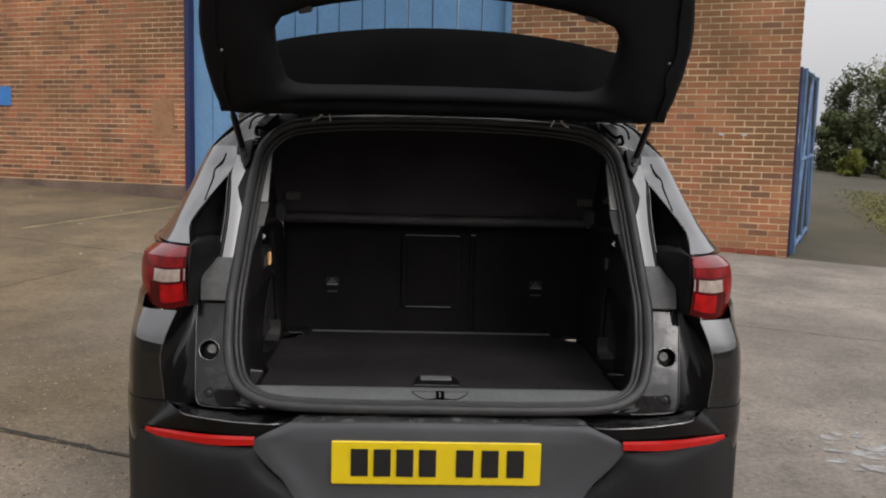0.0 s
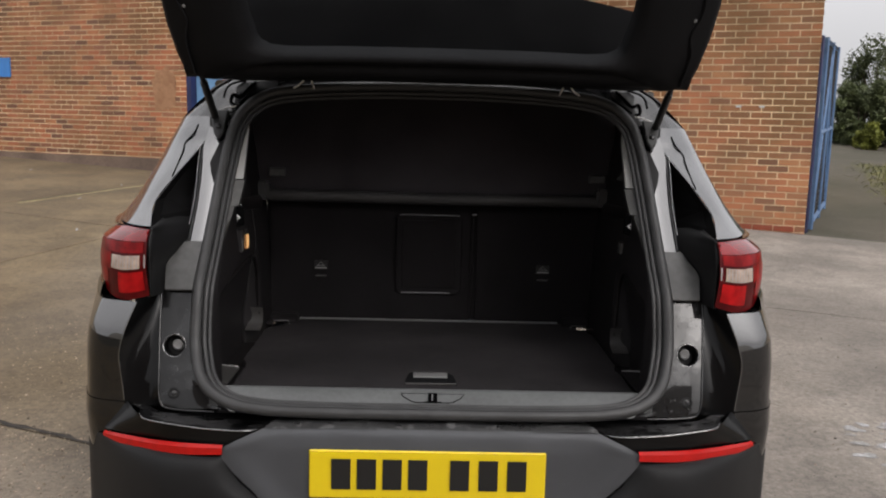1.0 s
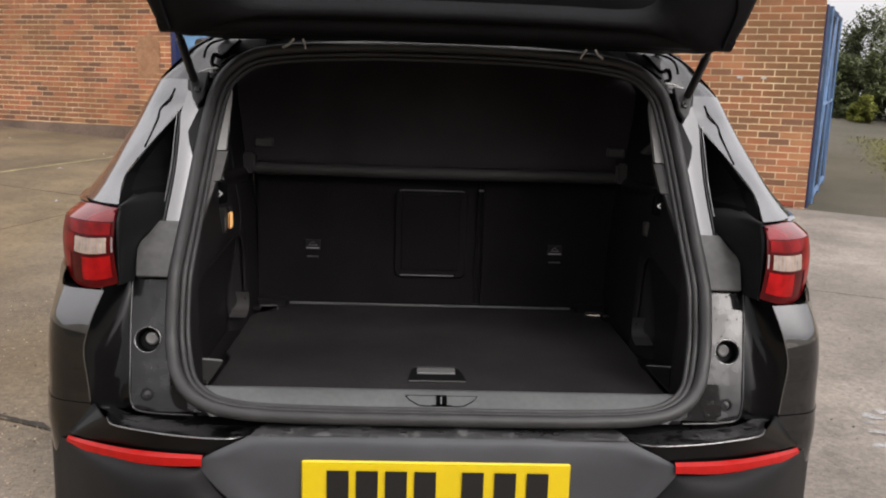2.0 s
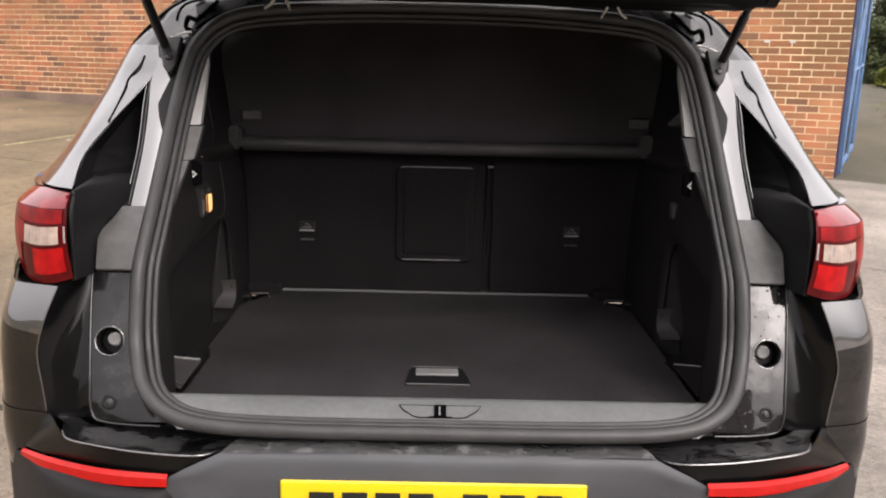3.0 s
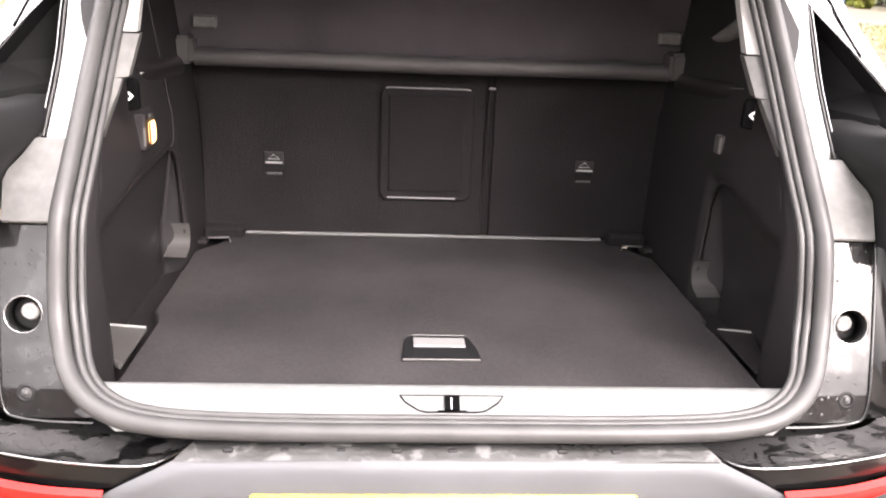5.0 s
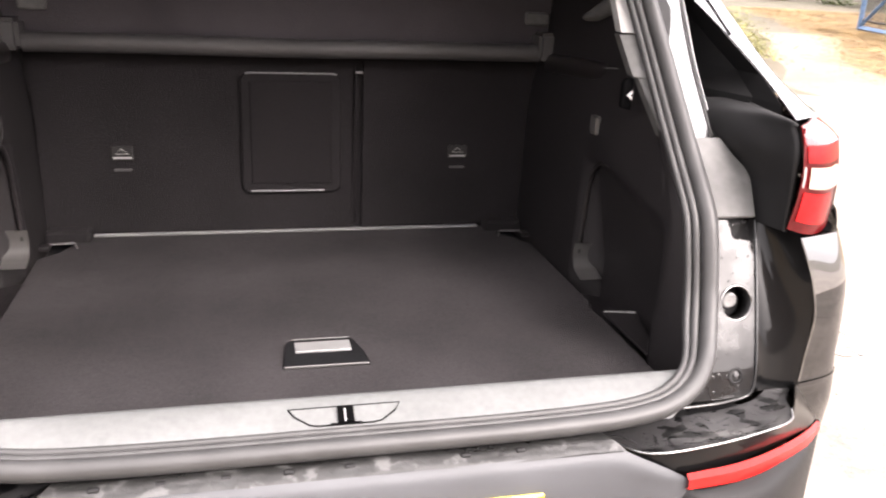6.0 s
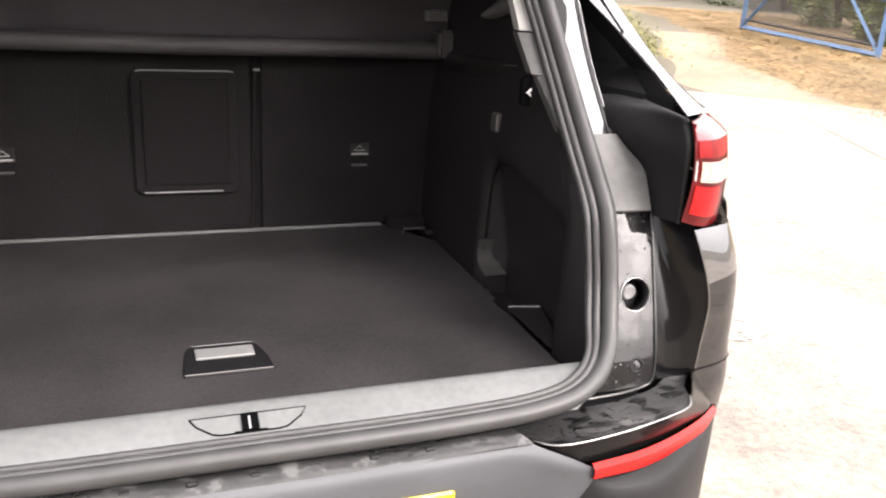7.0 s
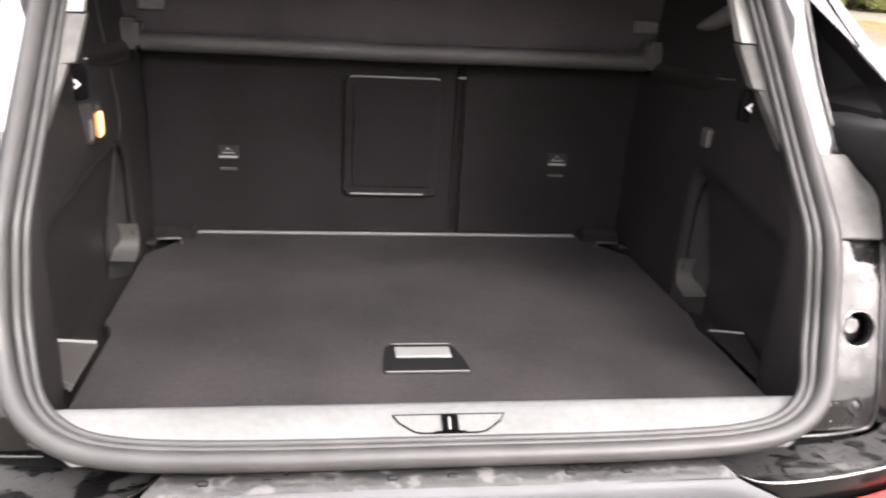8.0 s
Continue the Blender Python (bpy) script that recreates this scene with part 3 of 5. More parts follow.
HALF_SEAL = [(0, 0.748), (0.2, 0.748), (0.33, 0.750), (0.40, 0.754), (0.455, 0.763), (0.50, 0.781), (0.53, 0.806), (0.547, 0.84), (0.556, 0.885), (0.557, 0.97), (0.556, 1.07), (0.556, 1.17), (0.555, 1.26), (0.549, 1.345), (0.53, 1.405), (0.475, 1.455), (0.38, 1.476), (0.2, 1.488)]


def seal_line(inset, back=0.0, n=5):
    pts = HALF_SEAL + [(0, 1.491)]
    loop = [(x, z) for x, z in pts] + [(-x, z) for x, z in pts[-2:0:-1]]
    flat = catmull([(x, z, 0) for x, z in loop], n, True)
    out = []
    for i, p in enumerate(flat):
        a, b = flat[i - 1], flat[(i + 1) % len(flat)]
        d = (b - a).normalized()
        flat_in = max(0.0, d.x) if p.y < 0.85 else 0.0
        q = Vector((p.x - d.y * inset, p.y + d.x * inset * (1 - 0.53 * flat_in)))
        out.append((q.x, rear_y(p.y + (q.y - p.y) * (1 - flat_in)) + back * (1 - flat_in) + flat_in * inset * 0.55, q.y))
    return out


# weatherstrip round the opening: a bulb and two lips
seal = part("weatherstrip", tube(seal_line(0.0, -0.004), 0.0135, 12, True), RUBBER, car, "black rubber weatherstrip", True)
part("lip", tube(seal_line(0.0185, 0.003), 0.0062, 8, True), RUBBER, seal, "", True)
part("lip", tube(seal_line(0.0295, 0.008), 0.0052, 8, True), RUBBER, seal, "", True)
part("seal_base", loft([seal_line(-0.012, 0.012), seal_line(0.033, 0.016)], None, False, True), RUBBER, seal, "", True)

# rear corner in plan, how far it draws in with height, and the edge beside the tailgate opening
CORNER_PLAN = [(0.719, 0.132), (0.783, 0.150), (0.820, 0.192), (0.854, 0.290), (0.884, 0.42), (0.907, 0.58), (0.921, 0.785)]
DRAW_IN = [(0.60, 0.002), (0.66, -0.004), (0.70, -0.006), (0.735, -0.003), (0.742, -0.001), (0.80, 0.0), (0.83, 0.0008), (0.86, 0.003), (0.885, 0.006), (0.90, 0.0083), (0.92, 0.0122), (0.94, 0.0168), (0.955, 0.0208), (0.968, 0.0245)]
FOLD = [(0.60, 0.720), (0.69, 0.705), (0.76, 0.714), (0.83, 0.724), (0.872, 0.723), (0.92, 0.707), (0.968, 0.690)]


def corner_row(z):
    """The rear corner's outline at a height."""
    q = float(np.interp(z, *zip(*DRAW_IN)))
    row = []
    for i, (x, y) in enumerate(CORNER_PLAN):
        a, b = CORNER_PLAN[max(0, i - 1)], CORNER_PLAN[min(len(CORNER_PLAN) - 1, i + 1)]
        out = Vector((b[1] - a[1], a[0] - b[0])).normalized()
        if i == 0:
            x = float(np.interp(z, *zip(*FOLD)))
            y += (x - 0.719) * 0.28
        x -= 0.012 * max(0.0, (z - 0.9) / 0.068) * (i in (1, 2))
        row.append((x - out.x * q, y - out.y * q))
    return row


SKIN = [(z, corner_row(z)) for z in (0.60, 0.65, 0.69, 0.72, 0.737, 0.76, 0.79, 0.83, 0.86, 0.885, 0.905, 0.925, 0.947, 0.968)]
for z, xc, yc, w in ((1.05, 0.777, 0.212, 0.882), (1.14, 0.757, 0.215, 0.862)):
    SKIN.append((z, [(0.67, 0.16), (xc - 0.04, yc - 0.038), (xc, yc), (w - 0.067, 0.290), (w - 0.037, 0.42), (w - 0.014, 0.58), (w, 0.785)]))
FLANGE = [(0.722, 0.1145), (0.765, 0.127), (0.80, 0.139), (0.835, 0.153), (0.87, 0.168), (0.90, 0.1815), (0.93, 0.1945), (0.96, 0.2075), (0.99, 0.220)]


def flange_y(z):
    return float(np.interp(z, [p for p, q in FLANGE], [q for p, q in FLANGE]))


PILLAR = [
    (1.14, [(0.655, 0.168), (0.715, 0.21), (0.768, 0.30), (0.808, 0.43), (0.855, 0.8)]),
    (1.185, [(0.69, 0.315), (0.725, 0.34), (0.765, 0.41), (0.795, 0.52), (0.83, 0.81)]),
    (1.25, [(0.662, 0.41), (0.70, 0.43), (0.745, 0.49), (0.772, 0.59), (0.795, 0.83)]),
    (1.32, [(0.625, 0.512), (0.667, 0.528), (0.722, 0.575), (0.755, 0.66), (0.77, 0.86)]),
    (1.40, [(0.602, 0.568), (0.645, 0.583), (0.692, 0.625), (0.72, 0.70), (0.73, 0.89)]),
    (1.475, [(0.555, 0.615), (0.60, 0.63), (0.632, 0.665), (0.655, 0.74), (0.66, 0.92)]),
    (1.53, [(0.50, 0.66), (0.53, 0.68), (0.56, 0.72), (0.58, 0.80), (0.585, 0.95)]),
]


HOLES = [(0.605, 0.862, 0.0255), (0.597, 0.759, 0.0115)]  # rubber stop, plug


def flange_sheet(k, edge):
    """The flange's face, with its two round holes."""
    zs, es, ins = zip(*edge)
    bm = bmesh.new()
    grid = []
    for a in range(76):
        z = edge[0][0] + (edge[-1][0] - edge[0][0]) * a / 75
        e, i = float(np.interp(z, zs, es)), float(np.interp(z, zs, ins))
        row = []
        for b in range(27):
            x, zz = i + (e - i) * b / 26, z
            for hx, hz, r in HOLES:
                d = math.hypot(x - hx, zz - hz)
                if abs(d - r) < 0.0022:
                    x, zz = hx + (x - hx) * r / d, hz + (zz - hz) * r / d
            row.append(bm.verts.new((k * x, flange_y(zz) + 0.0012 * abs(b / 13 - 1) ** 3, zz)))
        grid.append(row)
    for r0, r1 in zip(grid, grid[1:]):
        for q in zip(r0, r0[1:], r1[1:], r1):
            mx, mz = k * sum(v.co.x for v in q) / 4, sum(v.co.z for v in q) / 4
            if all(math.hypot(mx - hx, mz - hz) > r for hx, hz, r in HOLES):
                bm.faces.new(q)
    return bm


def side_parts(k):
    """The body round the opening on one side; k is 1 or -1."""
    fl = lambda rows: [[(k * x, y, z) for x, y, z in r] for r in rows]
    # quarter panel, one curved skin down to the bumper seam, and the painted top of the bumper
    # sky reflection set by paint: bright copy above this edge, dim copy below
    sheen_edge = (0.880, 0.890, 0.903, 0.905, 0.897, 0.89, 0.885)
    span = lambda lo, hi, n: [[corner_row(a + (b - a) * m / n)[c] + (a + (b - a) * m / n,) for c, (a, b) in enumerate(zip(lo, hi))] for m in range(n + 1)]
    panel = part("quarter_panel", loft(smooth_rows(fl(span([0.737] * 7, sheen_edge, 7)), 6, 3)), PAINT_DIM, car, "glossy black rear quarter panel", True, 0.001)
    part("shoulder", loft(smooth_rows(fl(span(sheen_edge, [0.968] * 7, 5)), 6, 3)), PAINT, panel, "shoulder of the panel in the bright-reflecting paint copy", True, 0.001)
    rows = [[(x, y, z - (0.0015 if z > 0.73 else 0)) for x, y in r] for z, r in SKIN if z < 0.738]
    part("bumper_shoulder", loft(smooth_rows(fl(rows), 6, 3)), PAINT_DIM, car, "", True, 0.001)
    part("bumper_seam", tube(catmull(fl([[(x * 1.0005, y - 0.0005, 0.7365) for x, y in lerp_rows(SKIN, 0.737)[:6]]])[0], 4), 0.0012, 5), MATT_BLACK, car, "", True)
    part("panel_edge", tube(catmull(fl([[lerp_rows(SKIN, z)[0] + (z,) for z in (0.74, 0.79, 0.83, 0.86, 0.905, 0.947, 0.966)]])[0], 3), 0.0016, 6), PAINT, car, "", True)
    rows = []
    for z, tuck in ((0.966, 0.0), (0.985, 0.0), (1.003, 0.004), (1.03, 0.025), (1.09, 0.03), (1.134, 0.03)):
        row = lerp_rows(SKIN, z)[2:]
        rows.append([(x - tuck * f, y + tuck * f, z) for (x, y), f in zip(row, (1, 1, 0.3, 0, 0))])
    # the dim paint copy darkens what this panel reflects
    part("shoulder_panel", loft(smooth_rows(fl(rows), 4, 2)), PAINT_DIM, car, "", True, 0.003)
    skin = lerp_rows(SKIN, 0.967)[1:6]
    part("lamp_shelf", loft(fl([[(x - 0.004, y + 0.004, 0.967) for x, y in skin], [(x - 0.07, y + 0.07, 0.967) for x, y in skin]])), MATT_BLACK, car, "", False, 0.002)
    # outer rear pillar
    tall = [[(x, y, z) for x, y in lerp_rows(PILLAR, z)] for z in (1.14, 1.185, 1.25, 1.32, 1.36, 1.395)]
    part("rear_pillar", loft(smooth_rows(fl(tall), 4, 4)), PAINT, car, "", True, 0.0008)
    # above it a roof corner, its sky reflection dimmed by paint, with the black roof moulding running down its outer
    # side to a point
    across = lambda z, c: tuple(np.interp(c, range(5), [p[a] for p in lerp_rows(PILLAR, z)]) for a in (0, 1))
    split = lambda z: float(np.interp(z, (1.352, 1.395, 1.43, 1.475, 1.53), (3.1, 2.55, 2.05, 1.5, 1.1)))
    tall = [[across(z, split(z) * f / 5) + (z,) for f in range(6)] for z in (1.395, 1.42, 1.45, 1.475, 1.50, 1.53)]
    part("roof_corner", loft(smooth_rows(fl(tall), 3, 3)), PAINT_MID, car, "roof corner, its grey sheen set by a dimmer paint copy", True, 0.0008)
    tall = [[across(z, split(z) + (4 - split(z)) * f / 5) + (z,) for f in range(6)] for z in (1.352, 1.372, 1.395, 1.42, 1.45, 1.475, 1.50, 1.53)]
    part("roof_moulding", loft(smooth_rows(fl([[(x, y - 0.0025, z) for x, y, z in r] for r in tall]), 3, 3)), HOUSING, car, "black roof moulding over the rear pillar", True, 0.0008)
    part("moulding_edge", tube(catmull(fl([[across(z, split(z))[:1] + (across(z, split(z))[1] - 0.003, z) for z in (1.355, 1.39, 1.43, 1.475, 1.52)]])[0], 4), 0.003, 6), MATT_BLACK, car, "", True)
    part("pillar_gap", tube(catmull(fl([[across(z, 2.5)[:1] + (across(z, 2.5)[1] - 0.001, z) for z in (1.145, 1.185, 1.25, 1.32, 1.355)]])[0], 4), 0.0025, 6), MATT_BLACK, car, "", True)
    # painted flange beside the weatherstrip
    edge = [(0.726, 0.607, 0.485), (0.735, 0.624, 0.51), (0.76, 0.631, 0.528), (0.80, 0.634, 0.535), (0.87, 0.640, 0.545), (0.93, 0.645, 0.55), (0.985, 0.648, 0.55)]
    part("flange", flange_sheet(k, edge), PAINT_BEADED, car, "rain-beaded black painted flange of the opening", True, 0.0008)
    rows = []
    for z, e, i in edge:
        xo, yo = lerp_rows(SKIN, z)[0]
        yf = flange_y(z)
        at = lambda f, dip: (e + (xo - e) * f, yf + (yo + 0.002 - yf) * f + dip, z)
        rows.append([at(0, 0.001), at(0.06, 0.006), at(0.3, 0.013), at(0.65, 0.011), at(1, 0)])
    part("flange_side", loft(smooth_rows(fl(rows), 4, 4)), PAINT_DARKENED, car, "", True, 0.003)
    part("flange_edge", tube(catmull(fl([[(e + 0.0005, flange_y(z) - 0.0005, z) for z, e, i in reversed(edge)] + [(0.56, 0.1065, 0.7245), (0.50, 0.1045, 0.7235)]])[0], 3), 0.0024, 8), PAINT_DIM, car, "", True)
    # flange above the lamp, with its dark pad, rubber strip and bright edge
    edge = [(1.088, 0.600), (1.18, 0.602), (1.26, 0.610), (1.318, 0.618), (1.37, 0.609), (1.40, 0.602), (1.475, 0.555), (1.496, 0.525), (1.508, 0.47)]
    inner = [0.55, 0.55, 0.55, 0.545, 0.533, 0.525, 0.455, 0.41, 0.36]
    rows = []
    for (z, e), i in zip(edge, inner):
        y = rear_y(z) + 0.006
        rows.append([(i, y, z), ((i + e) / 2, y - 0.003, z), (e, y, z)])
    # bright paint copy below, shaded copy above, to set the sky sheen
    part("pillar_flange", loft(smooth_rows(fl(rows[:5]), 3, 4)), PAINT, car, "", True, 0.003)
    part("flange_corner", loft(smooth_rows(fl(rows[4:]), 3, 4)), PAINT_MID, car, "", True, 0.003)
    pad = [(0.565, 1.335), (0.577, 1.325), (0.592, 1.275), (0.584, 1.25), (0.572, 1.225), (0.565, 1.215)]
    bm = bmesh.new()
    loft([[(k * x, rear_y(z) - 0.001, z) for x, z in pad], [(k * 0.556, rear_y(z) - 0.001, z) for x, z in pad]], bm)
    part("pad", bm, BUMPER_DARK, car, "matt dark pad on the flange", False, 0.003)
    line = [(0.606, 0.301, 1.090), (0.608, 0.392, 1.19), (0.616, 0.455, 1.26), (0.621, 0.505, 1.318)]
    part("gutter_strip", tube(catmull(fl([line])[0], 4), 0.0022, 6), RUBBER, car, "", True)
    part("gutter_edge", tube(catmull(fl([[(x + 0.008, y + 0.004, z) for x, y, z in line]])[0], 4), 0.0015, 5), CHROME, car, "bright metal gutter edge", True)
    def pillar_y(x, z):
        row = lerp_rows(PILLAR, z)
        return float(np.interp(x, [p for p, q in row], [q for p, q in row]))
    seam = [(0.648, 1.372), (0.655, 1.35), (0.677, 1.3235), (0.673, 1.302), (0.672, 1.2625), (0.673, 1.2415)]
    part("panel_seam", tube(catmull(fl([[(x, pillar_y(x, z) - 0.0025, z) for x, z in seam]])[0], 4), 0.002, 6), MATT_BLACK, car, "", True)
    joints = (([(0.500, 1.494), (0.522, 1.470), (0.541, 1.452), (0.560, 1.457), (0.563, 1.436), (0.549, 1.428)], 0.0042), ([(0.530, 1.497), (0.566, 1.486), (0.580, 1.470), (0.583, 1.448)], 0.0032), ([(0.539, 1.434), (0.519, 1.449), (0.502, 1.459), (0.47, 1.468)], 0.0022))
    for line, r in joints:
        part("corner_joint", tube(catmull([(k * x, rear_y(z) - 0.001, z) for x, z in line], 4), r, 6), MATT_BLACK, car, "", True)
    rim = [(0.545, 1.424), (0.562, 1.421), (0.582, 1.413), (0.598, 1.408)]
    part("mount_rim", tube(catmull([(k * x, rear_y(z) - 0.010, z) for x, z in rim], 4), 0.0022, 6), CHROME_DULL, car, "bright edge of the strut mount", True)
    mount = [(0.560, 1.408), (0.598, 1.405), (0.604, 1.38), (0.592, 1.345), (0.578, 1.33), (0.566, 1.35)]
    plate = part("strut_mount", prism([Vector((k * x, rear_y(z) - 0.004, z)) for x, z in mount], (0, -0.012, 0.008), 0.003), STEEL_BLACK, car, "black steel strut mount")
    part("bolt", disc((k * 0.582, rear_y(1.362) - 0.015, 1.37), (0, -1, 0.7), 0.008, 0.005, 12), STEEL_BLACK, plate, "", True)
    # the deep gap between flange and outer pillar
    rows = []
    for z, e, o in ((1.07, 0.628, (0.662, 0.20)), (1.10, 0.613, (0.665, 0.21)), (1.15, 0.613, (0.675, 0.235)), (1.185, 0.615, (0.69, 0.318)), (1.25, 0.622, (0.662, 0.413)), (1.318, 0.627, (0.629, 0.512))):
        y = rear_y(z) + 0.012
        rows.append([(e - 0.006, y, z), (e, y + 0.09, z), ((e + o[0]) / 2, max(y, o[1]) + 0.10, z), (o[0] + 0.004, o[1] + 0.08, z), o + (z,)])
    part("gutter", loft(fl(rows)), HOUSING, car, "dark gap behind the lamp", False, 0.003)
    # grey blanking trim inboard of the lamp
    poly = [(0.555, 0.984), (0.636, 0.984), (0.645, 1.034), (0.641, 1.048), (0.626, 1.066), (0.613, 1.088), (0.555, 1.088)]
    face = [Vector((k * a, rear_y(b) + 0.004, b)) for a, b in poly]
    part("blanking_trim", prism(face, (0, -0.008, 0.004), 0.002), TRIM_GREY, car, "mid-grey plastic blanking trim")
    # lamp housing, a rounded dark block between trim and lens
    rows = []
    for z, xi in ((0.980, 0.639), (0.99, 0.640), (1.03, 0.645), (1.05, 0.641), (1.07, 0.626), (1.09, 0.612), (1.11, 0.607), (1.127, 0.61), (1.138, 0.622)):
        yi = rear_y(z) + 0.002
        d = 0.0 if z < 1.09 else ((z - 1.09) / 0.05) ** 2 * 0.06
        rows.append([(xi, yi + d, z), (xi + (0.652 - xi) * 0.3, yi + (0.15 - yi) * 0.35 - 0.006 + d, z), (xi + (0.652 - xi) * 0.75, yi + (0.15 - yi) * 0.75 - 0.006 + d, z), (0.652, 0.147 + d * 0.4, z), (0.664, 0.165 + d, z), (0.676, 0.24 + d, z)])
    rows.append([(0.64, 0.37, 1.142), (0.645, 0.36, 1.144), (0.65, 0.34, 1.145), (0.655, 0.30, 1.145), (0.665, 0.30, 1.145), (0.676, 0.33, 1.145)])
    part("lamp_housing", loft(smooth_rows(fl(rows), 3, 3)), HOUSING, car, "matt black lamp housing", True)
    # tail lamp: curved red lens with a clear band
    plan = [(0.652, 0.143), (0.708, 0.157), (0.758, 0.192), (0.796, 0.246), (0.824, 0.32), (0.850, 0.42)]
    base = lambda u: 0.985 - 0.02 * math.sin(math.pi * min(1, u * 1.6)) + 0.05 * u * u
    top = lambda u: 1.136 - 0.004 * u - 0.04 * max(0.0, u - 0.35) ** 1.3

    def band(f0, f1, u0, u1, push, n=10, m=6):
        cur = catmull([(a, b, 0) for a, b in plan], 6)
        rr = []
        for j in range(m + 1):
            f = f0 + (f1 - f0) * j / m
            r = []
            for i in range(n + 1):
                u = u0 + (u1 - u0) * i / n
                q = cur[min(len(cur) - 1, int(u * (len(cur) - 1)))]
                q2 = cur[min(len(cur) - 1, int(u * (len(cur) - 1)) + 1)]
                fr = u * (len(cur) - 1) % 1
                p = q.lerp(q2, fr)
                z = base(u) + (top(u) - base(u)) * f
                bulge = 0.009 * math.sin(math.pi * min(max(f, 0.02), 0.98)) + push
                lean = min(1.0, 0.15 + u * 3) * (0.016 * f + 0.03 * max(0.0, (f - 0.82) / 0.18) ** 1.3)
                r.append((k * (p.x + bulge * 0.5 - lean * 0.4), p.y - bulge + lean, z))
            rr.append(r)
        return loft(rr)
    lamp = part("tail_lamp", band(0, 1, 0, 1, 0.0, 20, 12), LAMP_DARK, car, "red tail lamp with a clear band", True)
    part("brake_lens", band(0.66, 0.815, 0.03, 0.97, 0.0015), LAMP_RED, lamp, "", True)
    part("upper_lens", band(0.825, 0.995, 0.01, 0.99, 0.0015), LAMP_UPPER, lamp, "pale-reflecting red upper lens", True)
    part("reversing_lens", band(0.43, 0.625, 0.055, 0.36, 0.0025), LAMP_CLEAR, lamp, "clear ribbed reversing lens", True)
    for n in range(9):
        u = 0.075 + 0.033 * n
        part("rib", band(0.435, 0.62, u, u + 0.008, 0.0036, 1, 4), TRIM_LIT, lamp, "", True)
    part("lens_edge", band(0.43, 0.625, 0.006, 0.020, 0.0016, 2, 4), TRIM_LIT, lamp, "bright moulded edge", True)
    part("indicator_lens", band(0.395, 0.65, 0.375, 0.97, 0.0015), LAMP_RED, lamp, "", True)
    part("fog_lens", band(0.10, 0.385, 0.03, 0.28, 0.0015), LAMP_BRIGHT, lamp, "bright red lower lens", True)
    part("fog_lens", band(0.10, 0.385, 0.42, 0.97, 0.0015), LAMP_RED, lamp, "", True)
    part("lamp_side", loft(fl([[(0.656, 0.147, z), (0.663, 0.20, z), (0.676, 0.27, z)] for z in (0.978, 1.02, 1.07, 1.12, 1.132)])), HOUSING, lamp, "", True, 0.002)
    cap = []
    cur = catmull([(a, b, 0) for a, b in plan], 3)[3:]
    for w in (0.0, 0.5, 1.0):
        cap.append([(k * (p.x - 0.018 - 0.02 * w), p.y + 0.044 + 0.05 * w, 1.134 + 0.006 * w) for p in cur])
    part("lamp_cap", loft(cap), PAINT, lamp, "", True, 0.002)
    # rubber stop and plug, each in its round hole
    hx, hz, r = HOLES[0]
    hy = flange_y(hz)
    inward = (0, 0.95, -0.3)
    stop = part("rubber_stop", disc((k * hx, hy - 0.0012, hz), inward, r + 0.0022, 0.003, 36, r - 0.0004), PAINT, car, "black rubber buffer deep in a round cup", True)
    part("cup", disc((k * hx, hy, hz), inward, r + 0.001, 0.030, 32, r - 0.0005), HOUSING, stop, "", True)
    part("cup_floor", disc((k * hx, hy + 0.030, hz - 0.009), (0, -0.95, 0.3), r, 0.003, 28), HOUSING, stop, "", True)
    ring = lambda rr, d: [(k * (hx - 0.004) + rr * math.cos(a), hy + 0.028 - d, hz - 0.006 + d * 0.3 + rr * math.sin(a)) for a in np.linspace(0, 2 * math.pi, 24, endpoint=False)]
    bm = loft([ring(0.0135, 0.0), ring(0.0135, 0.012), ring(0.0122, 0.0155), ring(0.0095, 0.0175), ring(0.0082, 0.0165), ring(0.004, 0.0162), ring(0.0005, 0.0162)], None, False, True)
    part("buffer", bm, SILVER, stop, "worn grey rubber buffer", True)
    hx, hz, r = HOLES[1]
    plug = part("plug", disc((k * hx, flange_y(hz) - 0.0008, hz), inward, r + 0.0016, 0.003, 24, r - 0.003), HOUSING, car, "small black rubber plug", True)
    part("plug_centre", disc((k * hx, flange_y(hz) + 0.004, hz), (0, -0.95, 0.3), r - 0.002, 0.003, 20), RUBBER, plug, "", True)
    part("plug_tip", disc((k * hx, flange_y(hz) + 0.001, hz), (0, -0.95, 0.3), 0.0045, 0.004, 16), RUBBER, plug, "", True)
    # step ledge behind the bumper, with its raised lip
    ledge = [(0.350, 0.085, 0.711), (0.374, 0.045, 0.7115), (0.41, 0.012, 0.713), (0.50, 0.014, 0.716), (0.58, 0.024, 0.722), (0.635, 0.036, 0.728), (0.655, 0.062, 0.731), (0.667, 0.093, 0.732), (0.692, 0.120, 0.733)]
    back = [(0.35, 0.10, 0.70), (0.38, 0.10, 0.70), (0.43, 0.10, 0.703), (0.50, 0.105, 0.707), (0.57, 0.108, 0.712), (0.62, 0.115, 0.717), (0.645, 0.125, 0.721), (0.665, 0.138, 0.725), (0.696, 0.150, 0.730)]
    mid = [tuple(a * 0.6 + b * 0.4 - (0.006 if i == 2 else 0) for i, (a, b) in enumerate(zip(p, q))) for p, q in zip(ledge, back)]
